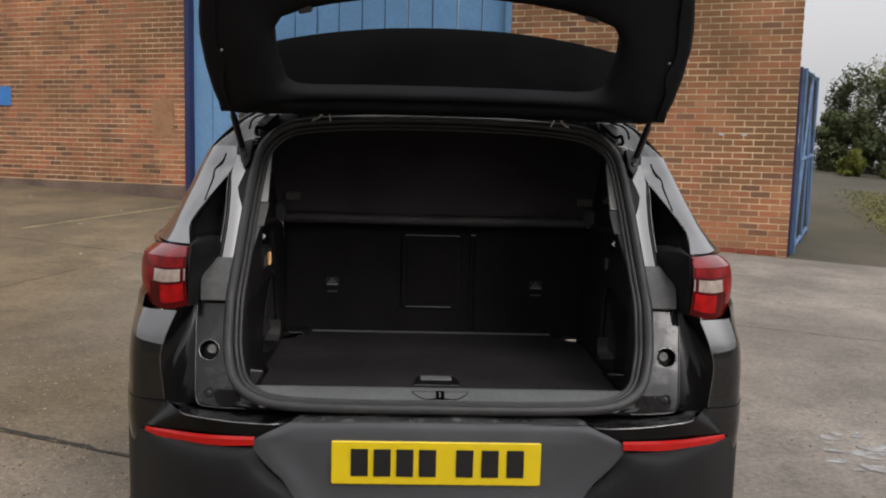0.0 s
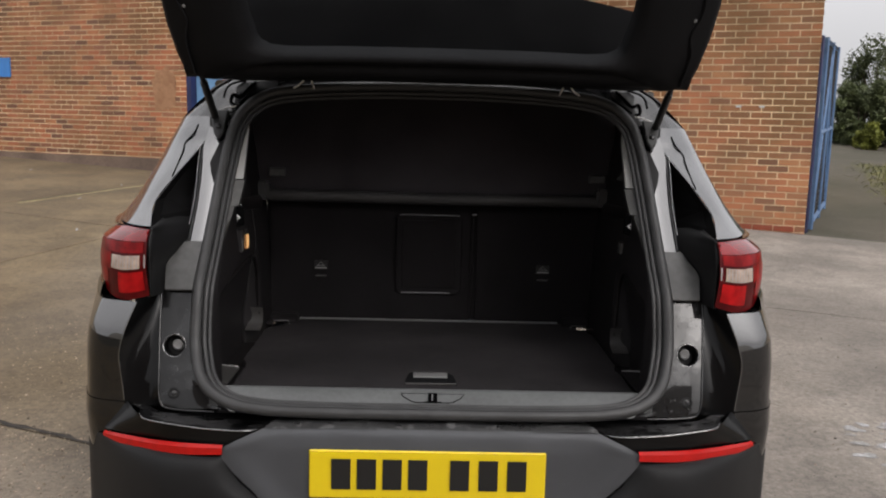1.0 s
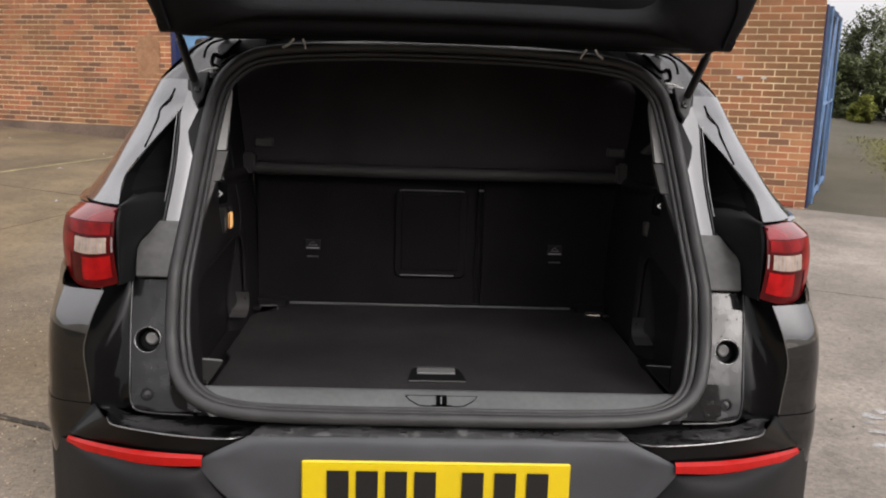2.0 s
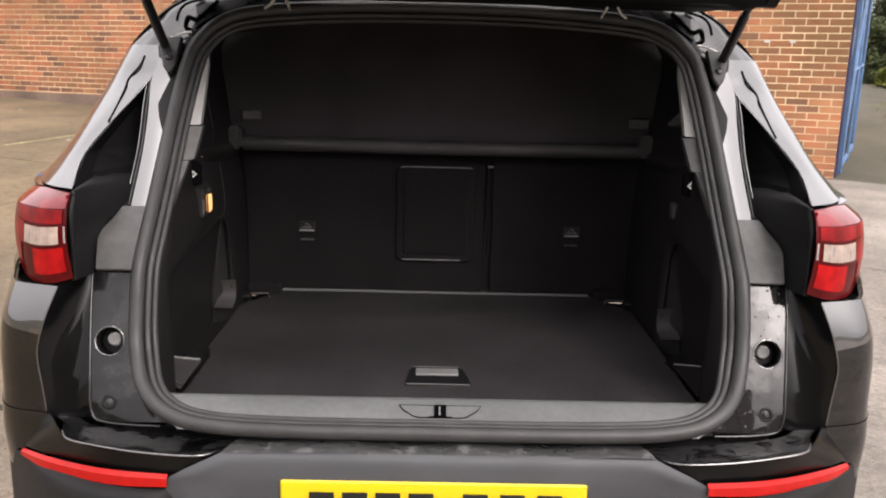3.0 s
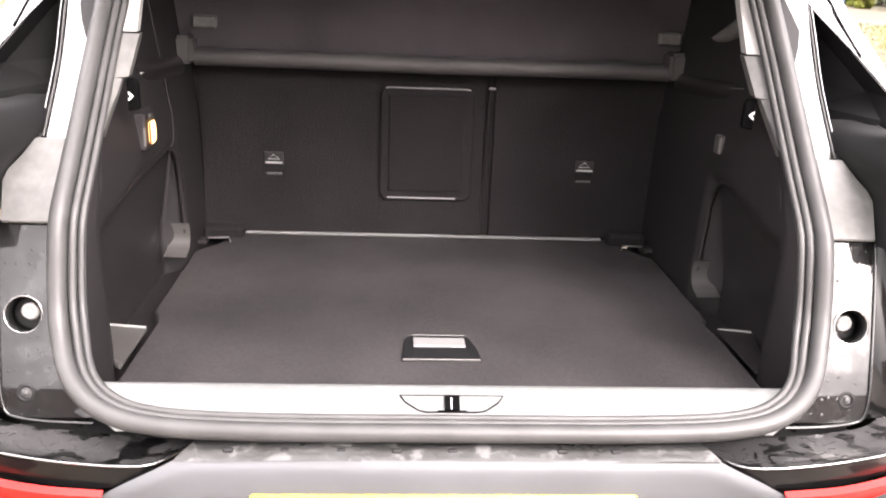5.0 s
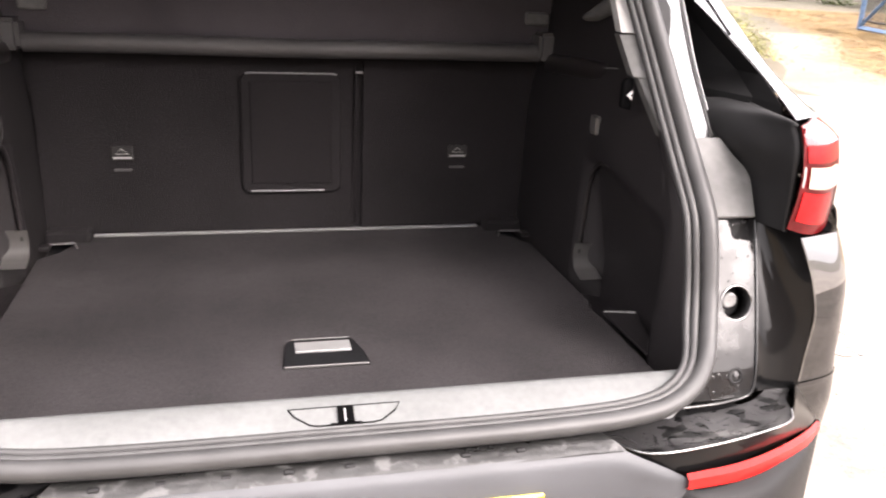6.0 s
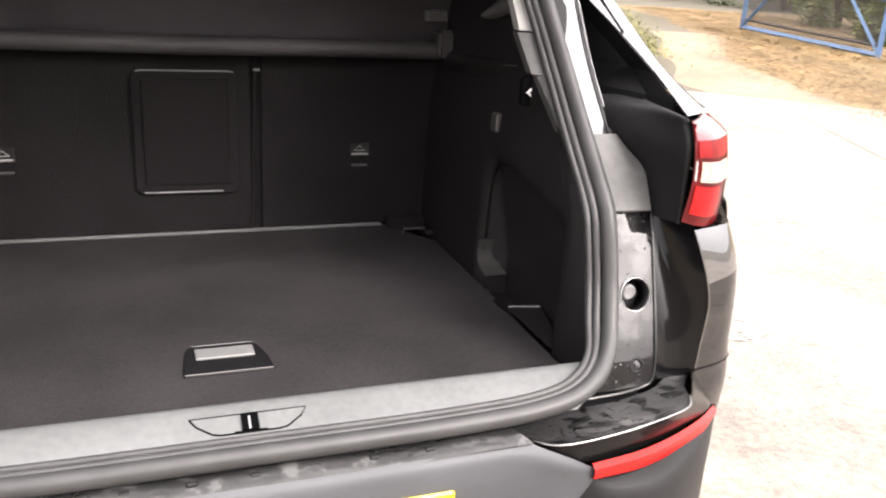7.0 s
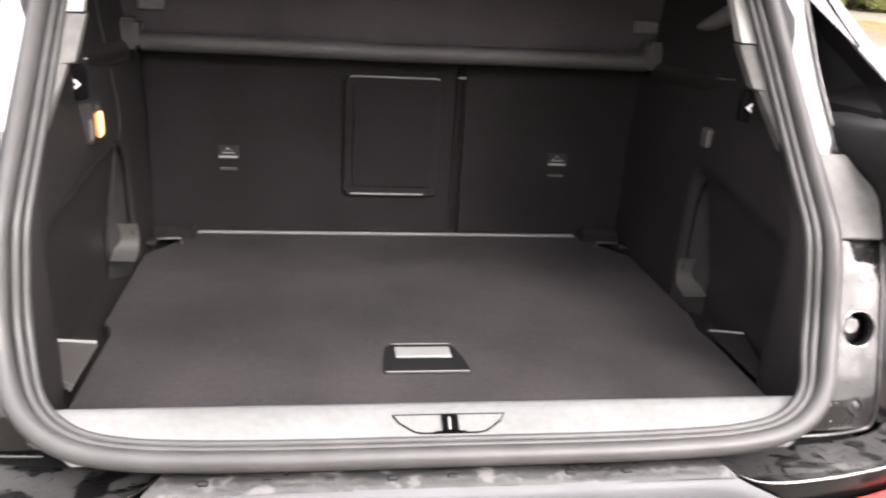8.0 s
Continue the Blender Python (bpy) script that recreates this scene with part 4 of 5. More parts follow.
    part("step_ledge", loft(smooth_rows(fl([ledge, mid, back]), 3, 3)), LEDGE, car, "wet glossy black step ledge with rain pools", True, 0.003)
    part("ledge_lip", tube(catmull(fl([[(x, y, z + 0.001) for x, y, z in ledge[:7]]])[0], 4), 0.0019, 8), PAINT, car, "", True)
    # gloss strip under the ledge, over the reflector
    lower = [(0.40, 0.012, 0.694), (0.458, 0.009, 0.684), (0.56, 0.027, 0.682), (0.66, 0.066, 0.680), (0.73, 0.104, 0.676), (0.765, 0.140, 0.668)]
    upper = [(0.395, 0.022, 0.711), (0.43, 0.0115, 0.713), (0.52, 0.0155, 0.717), (0.61, 0.029, 0.7245), (0.657, 0.061, 0.731), (0.704, 0.126, 0.738)]
    part("lower_panel", loft(smooth_rows(fl([lower, [tuple((a + b) / 2 for i, (a, b) in enumerate(zip(p, q))) for p, q in zip(lower, upper)], upper]), 3, 3)), PAINT_DARKENED, car, "", True, 0.003)
    # reflector
    c = [(0.455, -0.007, 0.676), (0.54, 0.008, 0.671), (0.62, 0.037, 0.667), (0.70, 0.077, 0.664), (0.758, 0.119, 0.663)]
    h = [0.0115, 0.0138, 0.013, 0.0115, 0.005]
    rows = [[(x, y + 0.004, z + t) for (x, y, z), t in zip(c, h)], [(x, y - 0.005, z + t * 0.6) for (x, y, z), t in zip(c, h)], [(x, y - 0.006, z - t * 0.6) for (x, y, z), t in zip(c, h)], [(x, y + 0.004, z - t) for (x, y, z), t in zip(c, h)]]
    part("reflector", loft(smooth_rows(fl(rows), 12, 1)), REFLECTOR, car, "red strip reflector")
    # bumper ear under the reflector
    rows = []
    for z, push in ((0.659, 0.0), (0.647, -0.022), (0.60, -0.03), (0.52, -0.022), (0.40, 0.0), (0.32, 0.05)):
        x0 = 0.445 if z > 0.6 else 0.445 - 0.08 * min(1, (0.6 - z) / 0.08) - 0.02
        if z < 0.5:
            x0 = 0.34
        pts = [(x0, 0.006), (x0 + 0.035, -0.002 + push * 0.7), (0.54, 0.004 + push), (0.60, 0.022 + push), (0.68, 0.064 + push * 0.6), (0.737, 0.106 + push * 0.3), (0.782, 0.148 + push * 0.1), (0.819, 0.192), (0.854, 0.280), (0.887, 0.416), (0.911, 0.575), (0.924, 0.72)]
        rows.append([(x, y, z - (0.05 * min(1, max(0, (x - 0.77) / 0.12)) if z > 0.64 else 0)) for x, y in pts])
    part("bumper_corner", loft(smooth_rows(fl(rows), 3, 3)), BUMPER_DARK, car, "dark grey textured bumper corner", True, 0.004)


side_parts(1)
side_parts(-1)

# bumper centre with its scuffed top edge
rows = []
for z, y, x in ((0.721, 0.015, 0.365), (0.711, 0.007, 0.39), (0.687, 0.003, 0.445), (0.668, 0.002, 0.462), (0.62, 0.004, 0.43), (0.56, 0.006, 0.375), (0.50, 0.0, 0.36), (0.40, -0.02, 0.36), (0.32, 0.02, 0.36)):
    rows.append([(x * t, y + (0.006 * t * t if abs(t) < 0.9 else -0.004 if z < 0.69 else 0.004), z) for t in (-1, -0.93, -0.8, -0.5, 0, 0.5, 0.8, 0.93, 1)])
part("bumper", loft(smooth_rows(rows, 3, 3)), BUMPER, car, "grey textured plastic rear bumper", True, 0.004)
rows = [[(x * t, y, z + 0.002 * math.sin(9 * t)) for t in (-1, -0.8, -0.6, -0.4, -0.2, 0, 0.2, 0.4, 0.6, 0.8, 1)] for y, z, x in ((0.014, 0.7205, 0.368), (0.019, 0.7235, 0.366), (0.027, 0.7265, 0.36), (0.035, 0.7285, 0.355), (0.07, 0.725, 0.345))]
part("bumper_top", loft(smooth_rows(rows, 3, 2)), SCUFF, car, "scuffed and dirty bumper top edge", True, 0.003)
for k in range(9):
    x = -0.30 + k * 0.075
    part("clip", box(x - 0.007, x + 0.007, 0.026, 0.034, 0.724, 0.731, 0.002), BUMPER_DARK, car)
part("bumper_bed", box(-0.62, 0.62, 0.11, 0.16, 0.55, 0.70), BUMPER_DARK, car)

# number plate, its characters as plain bars
plate = part("number_plate", box(-0.268, 0.252, -0.004, 0.003, 0.569, 0.68, 0.003), YELLOW, car, "yellow rear number plate with dark bars")
for x in (-0.198, -0.142, -0.086, -0.030, 0.062, 0.125, 0.188):
    part("bar", box(x - 0.021, x + 0.021, -0.0075, -0.0045, 0.592, 0.661), BAR_BLACK, plate)

# ---- boot: sill, floor, sides, seat back ----
rows = [[(x * t, y, z) for t in (-1, -0.96, -0.5, 0, 0.5, 0.96, 1)] for y, z, x in ((0.046, 0.746, 0.45), (0.050, 0.757, 0.465), (0.058, 0.7625, 0.475), (0.075, 0.7725, 0.49), (0.095, 0.782, 0.505), (0.104, 0.7845, 0.51), (0.110, 0.784, 0.512), (0.1135, 0.780, 0.513), (0.1145, 0.735, 0.513))]
sill = part("sill_trim", loft(rows), SILL, car, "pale grey scuffed loading sill trim", True, 0.003)
sill_z = lambda y: 0.7625 + (y - 0.058) * 0.527
out = [(-0.0715, 0.088), (-0.064, 0.078), (-0.046, 0.0665), (-0.036, 0.0645), (0.036, 0.0645), (0.046, 0.0665), (0.064, 0.078), (0.0715, 0.088)]
part("latch_cover", prism([Vector((x, y, sill_z(y) + 0.001)) for x, y in out], (0, -0.0012, 0.0022), 0.0008), SILL, sill)
part("latch_groove", tube([(x * 1.01, y - 0.0008, sill_z(y) + 0.0025) for x, y in out + out[:1]], 0.0013, 5), MATT_BLACK, sill)
bm = bmesh.new()
loft([[(x, y - 0.002, sill_z(y) + 0.0055) for x in (-0.0105, 0.0105)] for y in (0.0655, 0.0865)], bm)
part("latch_slot", bm, MATT_BLACK, sill, "black latch slot", False, 0.003)
part("latch_foot", tube([(-0.02, 0.0645, sill_z(0.0645) + 0.003), (0.02, 0.0645, sill_z(0.0645) + 0.003)], 0.0022, 5), MATT_BLACK, sill)
part("striker", tube([(-0.001, 0.0635, sill_z(0.0655) + 0.006), (-0.001, 0.078, sill_z(0.080) + 0.0085)], 0.0014, 8), CHROME, sill, "steel striker")

floor_pts = [(-0.497, 0.117), (0.503, 0.117), (0.508, 0.40), (0.503, 0.43), (0.505, 0.462), (0.514, 0.478), (0.519, 0.83), (0.49, 0.865), (0.44, 0.975), (-0.44, 0.975), (-0.49, 0.865), (-0.522, 0.83), (-0.518, 0.478), (-0.507, 0.46), (-0.498, 0.43)]
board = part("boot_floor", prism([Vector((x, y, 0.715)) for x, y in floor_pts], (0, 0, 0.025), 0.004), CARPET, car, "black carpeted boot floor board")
out = [(-0.0684, 0.279), (0.0640, 0.279), (0.0608, 0.322), (0.0515, 0.357), (0.0440, 0.3745), (-0.0510, 0.3745), (-0.0600, 0.362), (-0.0645, 0.325)]
hd = part("floor_handle", prism([Vector((x, y, 0.740)) for x, y in out], (0, 0, 0.0045), 0.0015), GATE_TRIM, board, "black recessed floor handle")
part("grip", box(-0.0475, 0.0405, 0.322, 0.356, 0.7445, 0.749, 0.0015), SILVER, hd, "bright grey grip bar")
part("handle_edge", box(-0.066, 0.062, 0.2775, 0.2800, 0.741, 0.7455, 0.001), LIP, hd, "pale lower edge of the handle")
part("handle_edge", box(-0.050, 0.043, 0.3735, 0.3755, 0.741, 0.7455, 0.001), LIP, hd)
part("under_floor", box(-0.64, 0.64, 0.19, 1.0, 0.60, 0.712), TRIM, car)

part("floor_strip", box(-0.434, 0.426, 0.958, 0.974, 0.7405, 0.745, 0.002), SILVER, car, "pale strip at the foot of the seat back")
for k in (-1, 1):
    ring = part("lashing_eye", tube([(k * 0.455, 0.885, 0.742), (k * 0.46, 0.89, 0.752), (k * 0.505, 0.885, 0.752), (k * 0.51, 0.88, 0.742)], 0.0022, 8), LIP, car, "grey steel lashing eye", True)
    part("eye_bracket", box(k * 0.515 - 0.010, k * 0.515 + 0.010, 0.865, 0.895, 0.742, 0.752, 0.002), TRIM, ring)
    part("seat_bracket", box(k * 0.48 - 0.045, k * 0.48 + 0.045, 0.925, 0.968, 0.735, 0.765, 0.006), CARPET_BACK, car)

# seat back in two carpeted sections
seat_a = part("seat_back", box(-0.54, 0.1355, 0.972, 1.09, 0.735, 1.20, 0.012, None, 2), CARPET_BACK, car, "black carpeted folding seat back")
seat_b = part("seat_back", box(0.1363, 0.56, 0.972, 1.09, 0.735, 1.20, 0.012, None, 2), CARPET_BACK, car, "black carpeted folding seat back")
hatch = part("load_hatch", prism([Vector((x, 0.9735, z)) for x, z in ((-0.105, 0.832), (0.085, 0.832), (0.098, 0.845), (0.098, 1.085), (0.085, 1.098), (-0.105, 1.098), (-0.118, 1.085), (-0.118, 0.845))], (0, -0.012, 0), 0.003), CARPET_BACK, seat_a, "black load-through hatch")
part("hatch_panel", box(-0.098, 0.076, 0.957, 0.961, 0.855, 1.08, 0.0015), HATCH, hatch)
part("hatch_edge", tube([(-0.106, 0.960, 1.0945), (-0.098, 0.960, 1.0965), (0.08, 0.960, 1.0965), (0.088, 0.960, 1.0945)], 0.0019, 6), SILVER, hatch, "bright upper edge")
part("hatch_edge", tube([(-0.10, 0.96, 0.838), (0.062, 0.96, 0.838)], 0.0022, 6), SILVER, hatch, "bright lower edge")
part("split_strip", tube([(0.125, 0.9745, 0.76), (0.134, 0.9745, 1.10)], 0.003, 6), CARPET_BACK, seat_a)
part("split_tip", box(0.13, 0.145, 0.958, 0.966, 1.098, 1.103, 0.001), SILVER, seat_a)
for x, s in ((-0.364, seat_a), (0.369, seat_b)):
    tag = part("anchor_tag", box(x - 0.022, x + 0.022, 0.9665, 0.9705, 0.908, 0.938, 0.001), BAR_BLACK, s, "small black anchor label with white marks")
    part("mark", tube([(x - 0.013, 0.9655, 0.922), (x + 0.013, 0.9655, 0.922), (x - 0.001, 0.9655, 0.933)], 0.0012, 5, True), TRIM_LIT, tag)
    part("bar", box(x - 0.019, x + 0.019, 0.9645, 0.966, 0.9115, 0.9155), TRIM_LIT, tag)
    part("anchor_slot", box(x - 0.018, x + 0.018, 0.966, 0.9705, 0.884, 0.889, 0.001), TRIM_GREY, s)

# luggage cover roller and its ends
cover = part("luggage_cover", tube([(-0.52, 0.915, 1.155), (-0.3, 0.915, 1.155), (0, 0.915, 1.153), (0.3, 0.915, 1.155), (0.53, 0.915, 1.155)], 0.0195, 16), ROLLER, car, "grey vinyl luggage cover roller", True)
for k in (-1, 1):
    part("end_cap", box(k * 0.54 - 0.02, k * 0.54 + 0.02, 0.885, 0.945, 1.14, 1.20, 0.008, None, 2), ROLLER, cover)
    x = 0.528 if k > 0 else -0.502
    part("seat_release", box(x - 0.026, x + 0.026, 0.93, 0.965, 1.213, 1.241, 0.004), TRIM_GREY, car, "grey seat release lever")
net = loft(smooth_rows([[(x, y, z) for x in (-0.60, -0.3, 0, 0.3, 0.60)] for y, z in ((0.945, 1.16), (0.95, 1.24), (0.98, 1.36), (1.02, 1.47), (1.04, 1.54))], 3, 3))
part("cabin_partition", net, FABRIC, car, "black fabric between boot and cabin", True, 0.004)
for x in (-0.33, 0.0, 0.34):
    part("headrest", box(x - 0.13, x + 0.13, 1.06, 1.15, 1.22, 1.36, 0.03, None, 3), FABRIC, car, "black seat headrest", True)


def boot_side(k):
    fl = lambda rows: [[(k * x, y, z) for x, y, z in r] for r in rows]
    # lining, with the pocket beside the wheel arch
    back = 0.585 if k > 0 else 0.765
    ramp = lambda v, a, b: min(1.0, max(0.0, (v - a) / (b - a)))
    rows = []
    for z in (0.70, 0.735, 0.76, 0.80, 0.85, 0.90, 0.94, 0.97, 0.985, 1.0, 1.04, 1.08, 1.10, 1.12, 1.14, 1.20, 1.30, 1.40, 1.46):
        yr = rear_y(z) if z > 0.78 else max(rear_y(z), 0.118)
        r = [(0.532 if z < 1.4 else 0.532 - (z - 1.4) * 0.6, yr + 0.014, z), (0.527 if z < 1.4 else 0.527 - (z - 1.4) * 0.6, yr + 0.03, z)]
        for y in (0.235, 0.255, 0.275, 0.29, 0.33, 0.40, 0.48, back - 0.035, back - 0.02, back, back + 0.02, back + 0.045, back + 0.09, 0.93, 0.99):
            yy = max(y, yr + 0.04 + 0.02 * y)
            x = 0.512 + 0.018 * yy + 0.03 * max(0, z - 0.78)
            x += 0.05 * (1 - 0.75 * ramp(z, 0.80, 0.985)) * (1 - ramp(z, 0.985 - 0.2 * max(0, 0.5 - yy), 1.005 - 0.2 * max(0, 0.5 - yy))) * ramp(yy, 0.25, 0.285) * (1 - ramp(yy, back - 0.02, back + 0.02))
            x += 0.012 * ramp(z, 1.03, 1.15)
            if z > 1.15:
                x += (z - 1.15) * 0.12
            if z > 1.4:
                x -= (z - 1.4) * 0.9
            r.append((x, yy, z))
        rows.append(r)
    part("boot_lining", loft(smooth_rows(fl(rows), 2, 2)), TRIM, car, "black moulded boot side lining", True, 0.003)
    rest = []
    for y, amp in ((0.56, 0.0), (0.60, 0.006), (0.68, 0.010), (0.78, 0.012), (0.86, 0.011), (0.905, 0.008)):
        rest.append([(0.549 - amp * math.sin(a), y, 1.146 - 0.05 * (y - 0.7) + 0.02 * math.cos(a)) for a in np.linspace(0.0, math.pi, 7)])
    part("cover_rest", loft(smooth_rows(fl(rest), 2, 3)), REST, car, "moulded luggage cover rest", True)
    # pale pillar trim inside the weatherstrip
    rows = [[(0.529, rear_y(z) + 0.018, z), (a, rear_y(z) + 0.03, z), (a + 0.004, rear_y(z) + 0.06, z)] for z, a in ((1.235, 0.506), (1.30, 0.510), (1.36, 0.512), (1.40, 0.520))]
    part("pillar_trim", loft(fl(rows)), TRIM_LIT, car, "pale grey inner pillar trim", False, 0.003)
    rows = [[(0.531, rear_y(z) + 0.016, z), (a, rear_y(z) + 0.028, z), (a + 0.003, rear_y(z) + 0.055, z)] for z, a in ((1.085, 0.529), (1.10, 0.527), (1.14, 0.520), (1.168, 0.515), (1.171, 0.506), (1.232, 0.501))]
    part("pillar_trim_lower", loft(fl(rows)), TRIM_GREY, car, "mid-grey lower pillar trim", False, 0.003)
    plate = [Vector((k * x, rear_y(1.13) + 0.072, z)) for x, z in ((0.494, 1.118), (0.512, 1.114), (0.512, 1.166), (0.499, 1.166), (0.494, 1.158))]
    part("trim_bracket", prism(plate, (0, 0.012, 0), 0.002), MATT_BLACK, car, "black bracket at the foot of the pillar trim")
    tip = Vector((k * 0.500, rear_y(1.13) + 0.068, 1.1395))
    chevron = [tip + Vector((k * x, 0, z)) for x, z in ((0, 0), (0.0085, 0.0075), (0.0085, 0.0035), (0.0045, 0), (0.0085, -0.0035), (0.0085, -0.0075))]
    part("arrow_mark", prism(chevron, (0, -0.002, 0)), WHITE, car, "small white arrow mark")
    part("net_hook", box(k * 0.532 - 0.008, k * 0.532 + 0.008, 0.56, 0.59, 1.04, 1.075, 0.003), LIP if k > 0 else TRIM, car)


boot_side(1)
boot_side(-1)
# pocket rims, lips and corner trays of the lining
for k, y1 in ((1, 0.575), (-1, 0.755)):
    rim = catmull([(k * x, y, z) for x, y, z in ((0.527, y1 + 0.012, 0.80), (0.531, y1 + 0.012, 0.88), (0.533, y1 + 0.002, 0.955), (0.5335, y1 - 0.04, 0.992), (0.531, y1 - 0.14, 0.994), (0.5285, 0.35, 0.975))], 5)
    part("pocket_rim", tube(rim, 0.004, 7), REST, car, "", True)
# paler than the lining, so the highlight on each lip is in its colour
for k, y0 in ((1, 0.575), (-1, 0.755)):
    rows = [[(k * x, y0 + dy, z) for x in (0.516, 0.53, 0.55, 0.562)] for dy, z in ((0.006, 0.822), (0.010, 0.806), (0.010, 0.790), (0.005, 0.777), (-0.006, 0.768), (-0.022, 0.764), (-0.034, 0.760))]
    part("pocket_lip", loft(smooth_rows(rows, 2, 3)), LIP, car, "satin pocket lip, paler than the lining to paint its highlight", True, 0.002)
# tray lips and the left tray take paler greys to paint light on them
part("corner_tray", prism([Vector((0.511, 0.245, 0.7405)), Vector((0.535, 0.255, 0.742)), Vector((0.566, 0.39, 0.747)), Vector((0.511, 0.42, 0.7405))], (0, 0, 0.004), 0.001), TRIM, car, "black corner tray")
part("tray_lip", tube([(0.513, 0.418, 0.745), (0.54, 0.405, 0.748), (0.564, 0.392, 0.751)], 0.003, 6), LIP, car, "tray lip painted grey as a highlight", True)
tray = part("corner_tray", prism([Vector((-0.503, 0.235, 0.7405)), Vector((-0.532, 0.262, 0.742)), Vector((-0.570, 0.385, 0.747)), Vector((-0.504, 0.387, 0.7405))], (0, 0, 0.004), 0.001), LIP, car, "corner tray painted in a paler grey, as lit")
part("tray_lip", tube([(-0.506, 0.387, 0.746), (-0.54, 0.386, 0.749), (-0.568, 0.384, 0.752)], 0.0028, 8), SILVER, tray, "tray lip painted pale as a highlight", True)
part("tray_foot", tube([(-0.504, 0.243, 0.745), (-0.528, 0.262, 0.746)], 0.004, 8), LIP, tray, "", True)


def lamp_at(*pts):
    return [Vector((x + 0.017, y - 0.055, z + 0.008)) for x, y, z in pts]


lamp = part("boot_lamp", prism(lamp_at((-0.5365, 0.562, 1.020), (-0.530, 0.605, 1.020), (-0.56, 0.68, 1.020), (-0.56, 0.56, 1.020)), (0, 0, 0.066), 0.003), TRIM, car, "small lit boot lamp")
part("lamp_lens", prism(lamp_at((-0.5335, 0.574, 1.034), (-0.5325, 0.579, 1.030), (-0.5305, 0.591, 1.034), (-0.5300, 0.594, 1.040), (-0.5300, 0.594, 1.064), (-0.5305, 0.591, 1.071), (-0.5335, 0.574, 1.069)), (0.005, -0.001, 0), 0.001), AMBER, lamp, "warm glowing lens")
part("lamp_bezel", prism(lamp_at((-0.550, 0.568, 1.028), (-0.5355, 0.568, 1.028), (-0.5355, 0.568, 1.062), (-0.547, 0.568, 1.058)), (0, -0.006, 0), 0.001), TRIM_GREY, lamp, "pale bezel")
switch = part("lamp_switch", prism(lamp_at((-0.5345, 0.570, 1.074), (-0.5310, 0.590, 1.074), (-0.5310, 0.590, 1.086), (-0.5345, 0.570, 1.086)), (0.005, -0.001, 0), 0.001), BAR_BLACK, lamp, "small black rocker switch")
for d in (0.0, 0.005):
    part("mark", prism(lamp_at((-0.5285, 0.573 + d, 1.079), (-0.5280, 0.5755 + d, 1.079), (-0.5280, 0.5755 + d, 1.082), (-0.5285, 0.573 + d, 1.082)), (0.0012, 0, 0)), TRIM_GREY, switch)
part("lens_edge", tube(lamp_at((-0.5295, 0.5715, 1.032), (-0.5295, 0.5715, 1.070)), 0.0014, 6), LAMP_RED, lamp, "dull red lens edge", True)
# pale tubes painted in for the highlight along each bracket
part("edge_highlight", tube([(-0.5435, 0.59, 1.153), (-0.5445, 0.67, 1.147)], 0.0016, 5), TRIM_LIT, car, "thin pale line painted as a bracket edge's highlight")
part("edge_highlight", tube([(0.544, 0.535, 1.167), (0.545, 0.61, 1.160)], 0.0014, 5), TRIM_GREY, car, "thin pale line painted as a bracket edge's highlight")

# pale shape standing in for light caught on the inner pillar
rows = []
for y, z, h in ((0.70, 1.246, 0.008), (0.66, 1.256, 0.014), (0.61, 1.272, 0.018), (0.57, 1.287, 0.020), (0.545, 1.296, 0.016)):
    rows.append([(0.553 - 0.018 * math.sin(a), y, z + h * math.cos(a)) for a in np.linspace(0.0, math.pi, 7)])
part("pillar_sheen", loft(smooth_rows(rows, 2, 3)), TRIM_GREY, car, "pale grey shape painted for light caught on the inner pillar", True)

# headliner over the boot
part("headliner", loft([[(x, y, 1.485 - 0.05 * (abs(x) / 0.52) ** 4 + lift(y)) for x in (-0.52, -0.45, -0.3, 0, 0.3, 0.45, 0.52)] for y in (0.63, 0.8, 1.05, 2.2)]), FABRIC, car, "dark fabric headliner", True, 0.01)

# ---- roof, tailgate ----
rows = []
for y, z, w in ((0.625, 1.492, 0.50), (0.645, 1.512, 0.53), (0.68, 1.53, 0.55), (0.9, 1.55, 0.585), (1.4, 1.56, 0.60), (2.0, 1.54, 0.60), (2.6, 1.47, 0.58)):
    rows.append([(w * t, y + 0.03 * t * t * (1 if y < 0.7 else 0), z - 0.035 * t * t + lift(y)) for t in (-1, -0.85, -0.5, 0, 0.5, 0.85, 1)])
part("roof_panel", loft(smooth_rows(rows, 3, 3)), PAINT, car, "", True, 0.01)

# black sheet laid over the roof edge to stop it mirroring the sky
rows = [[(0.50 * t, y + 0.02 * t * t, z - 0.024 * t * t + 0.004) for t in (-1, -0.6, -0.2, 0.2, 0.6, 1)] for y, z in ((0.618, 1.492), (0.640, 1.512), (0.675, 1.532), (0.72, 1.538))]
part("roof_edge_shade", loft(smooth_rows(rows, 2, 3)), MATT_BLACK, car, "matt black sheet painting shade on the rear roof edge", True, 0.002)

GATE_FOOT, GATE_UP, GATE_OUT = Vector((0, 0.24, 1.52)), Vector((0, -0.527, 0.849)), Vector((0, -0.849, -0.527))
GATE_OUTER = [(0.0, -0.001), (0.26, -0.003), (0.42, -0.008), (0.485, -0.030), (0.535, -0.052), (0.598, -0.040), (0.614, 0.02), (0.624, 0.09), (0.628, 0.17), (0.622, 0.23), (0.606, 0.31), (0.60, 0.45), (0.63, 0.66), (0.57, 0.72), (0.30, 0.745), (0.0, 0.75)]
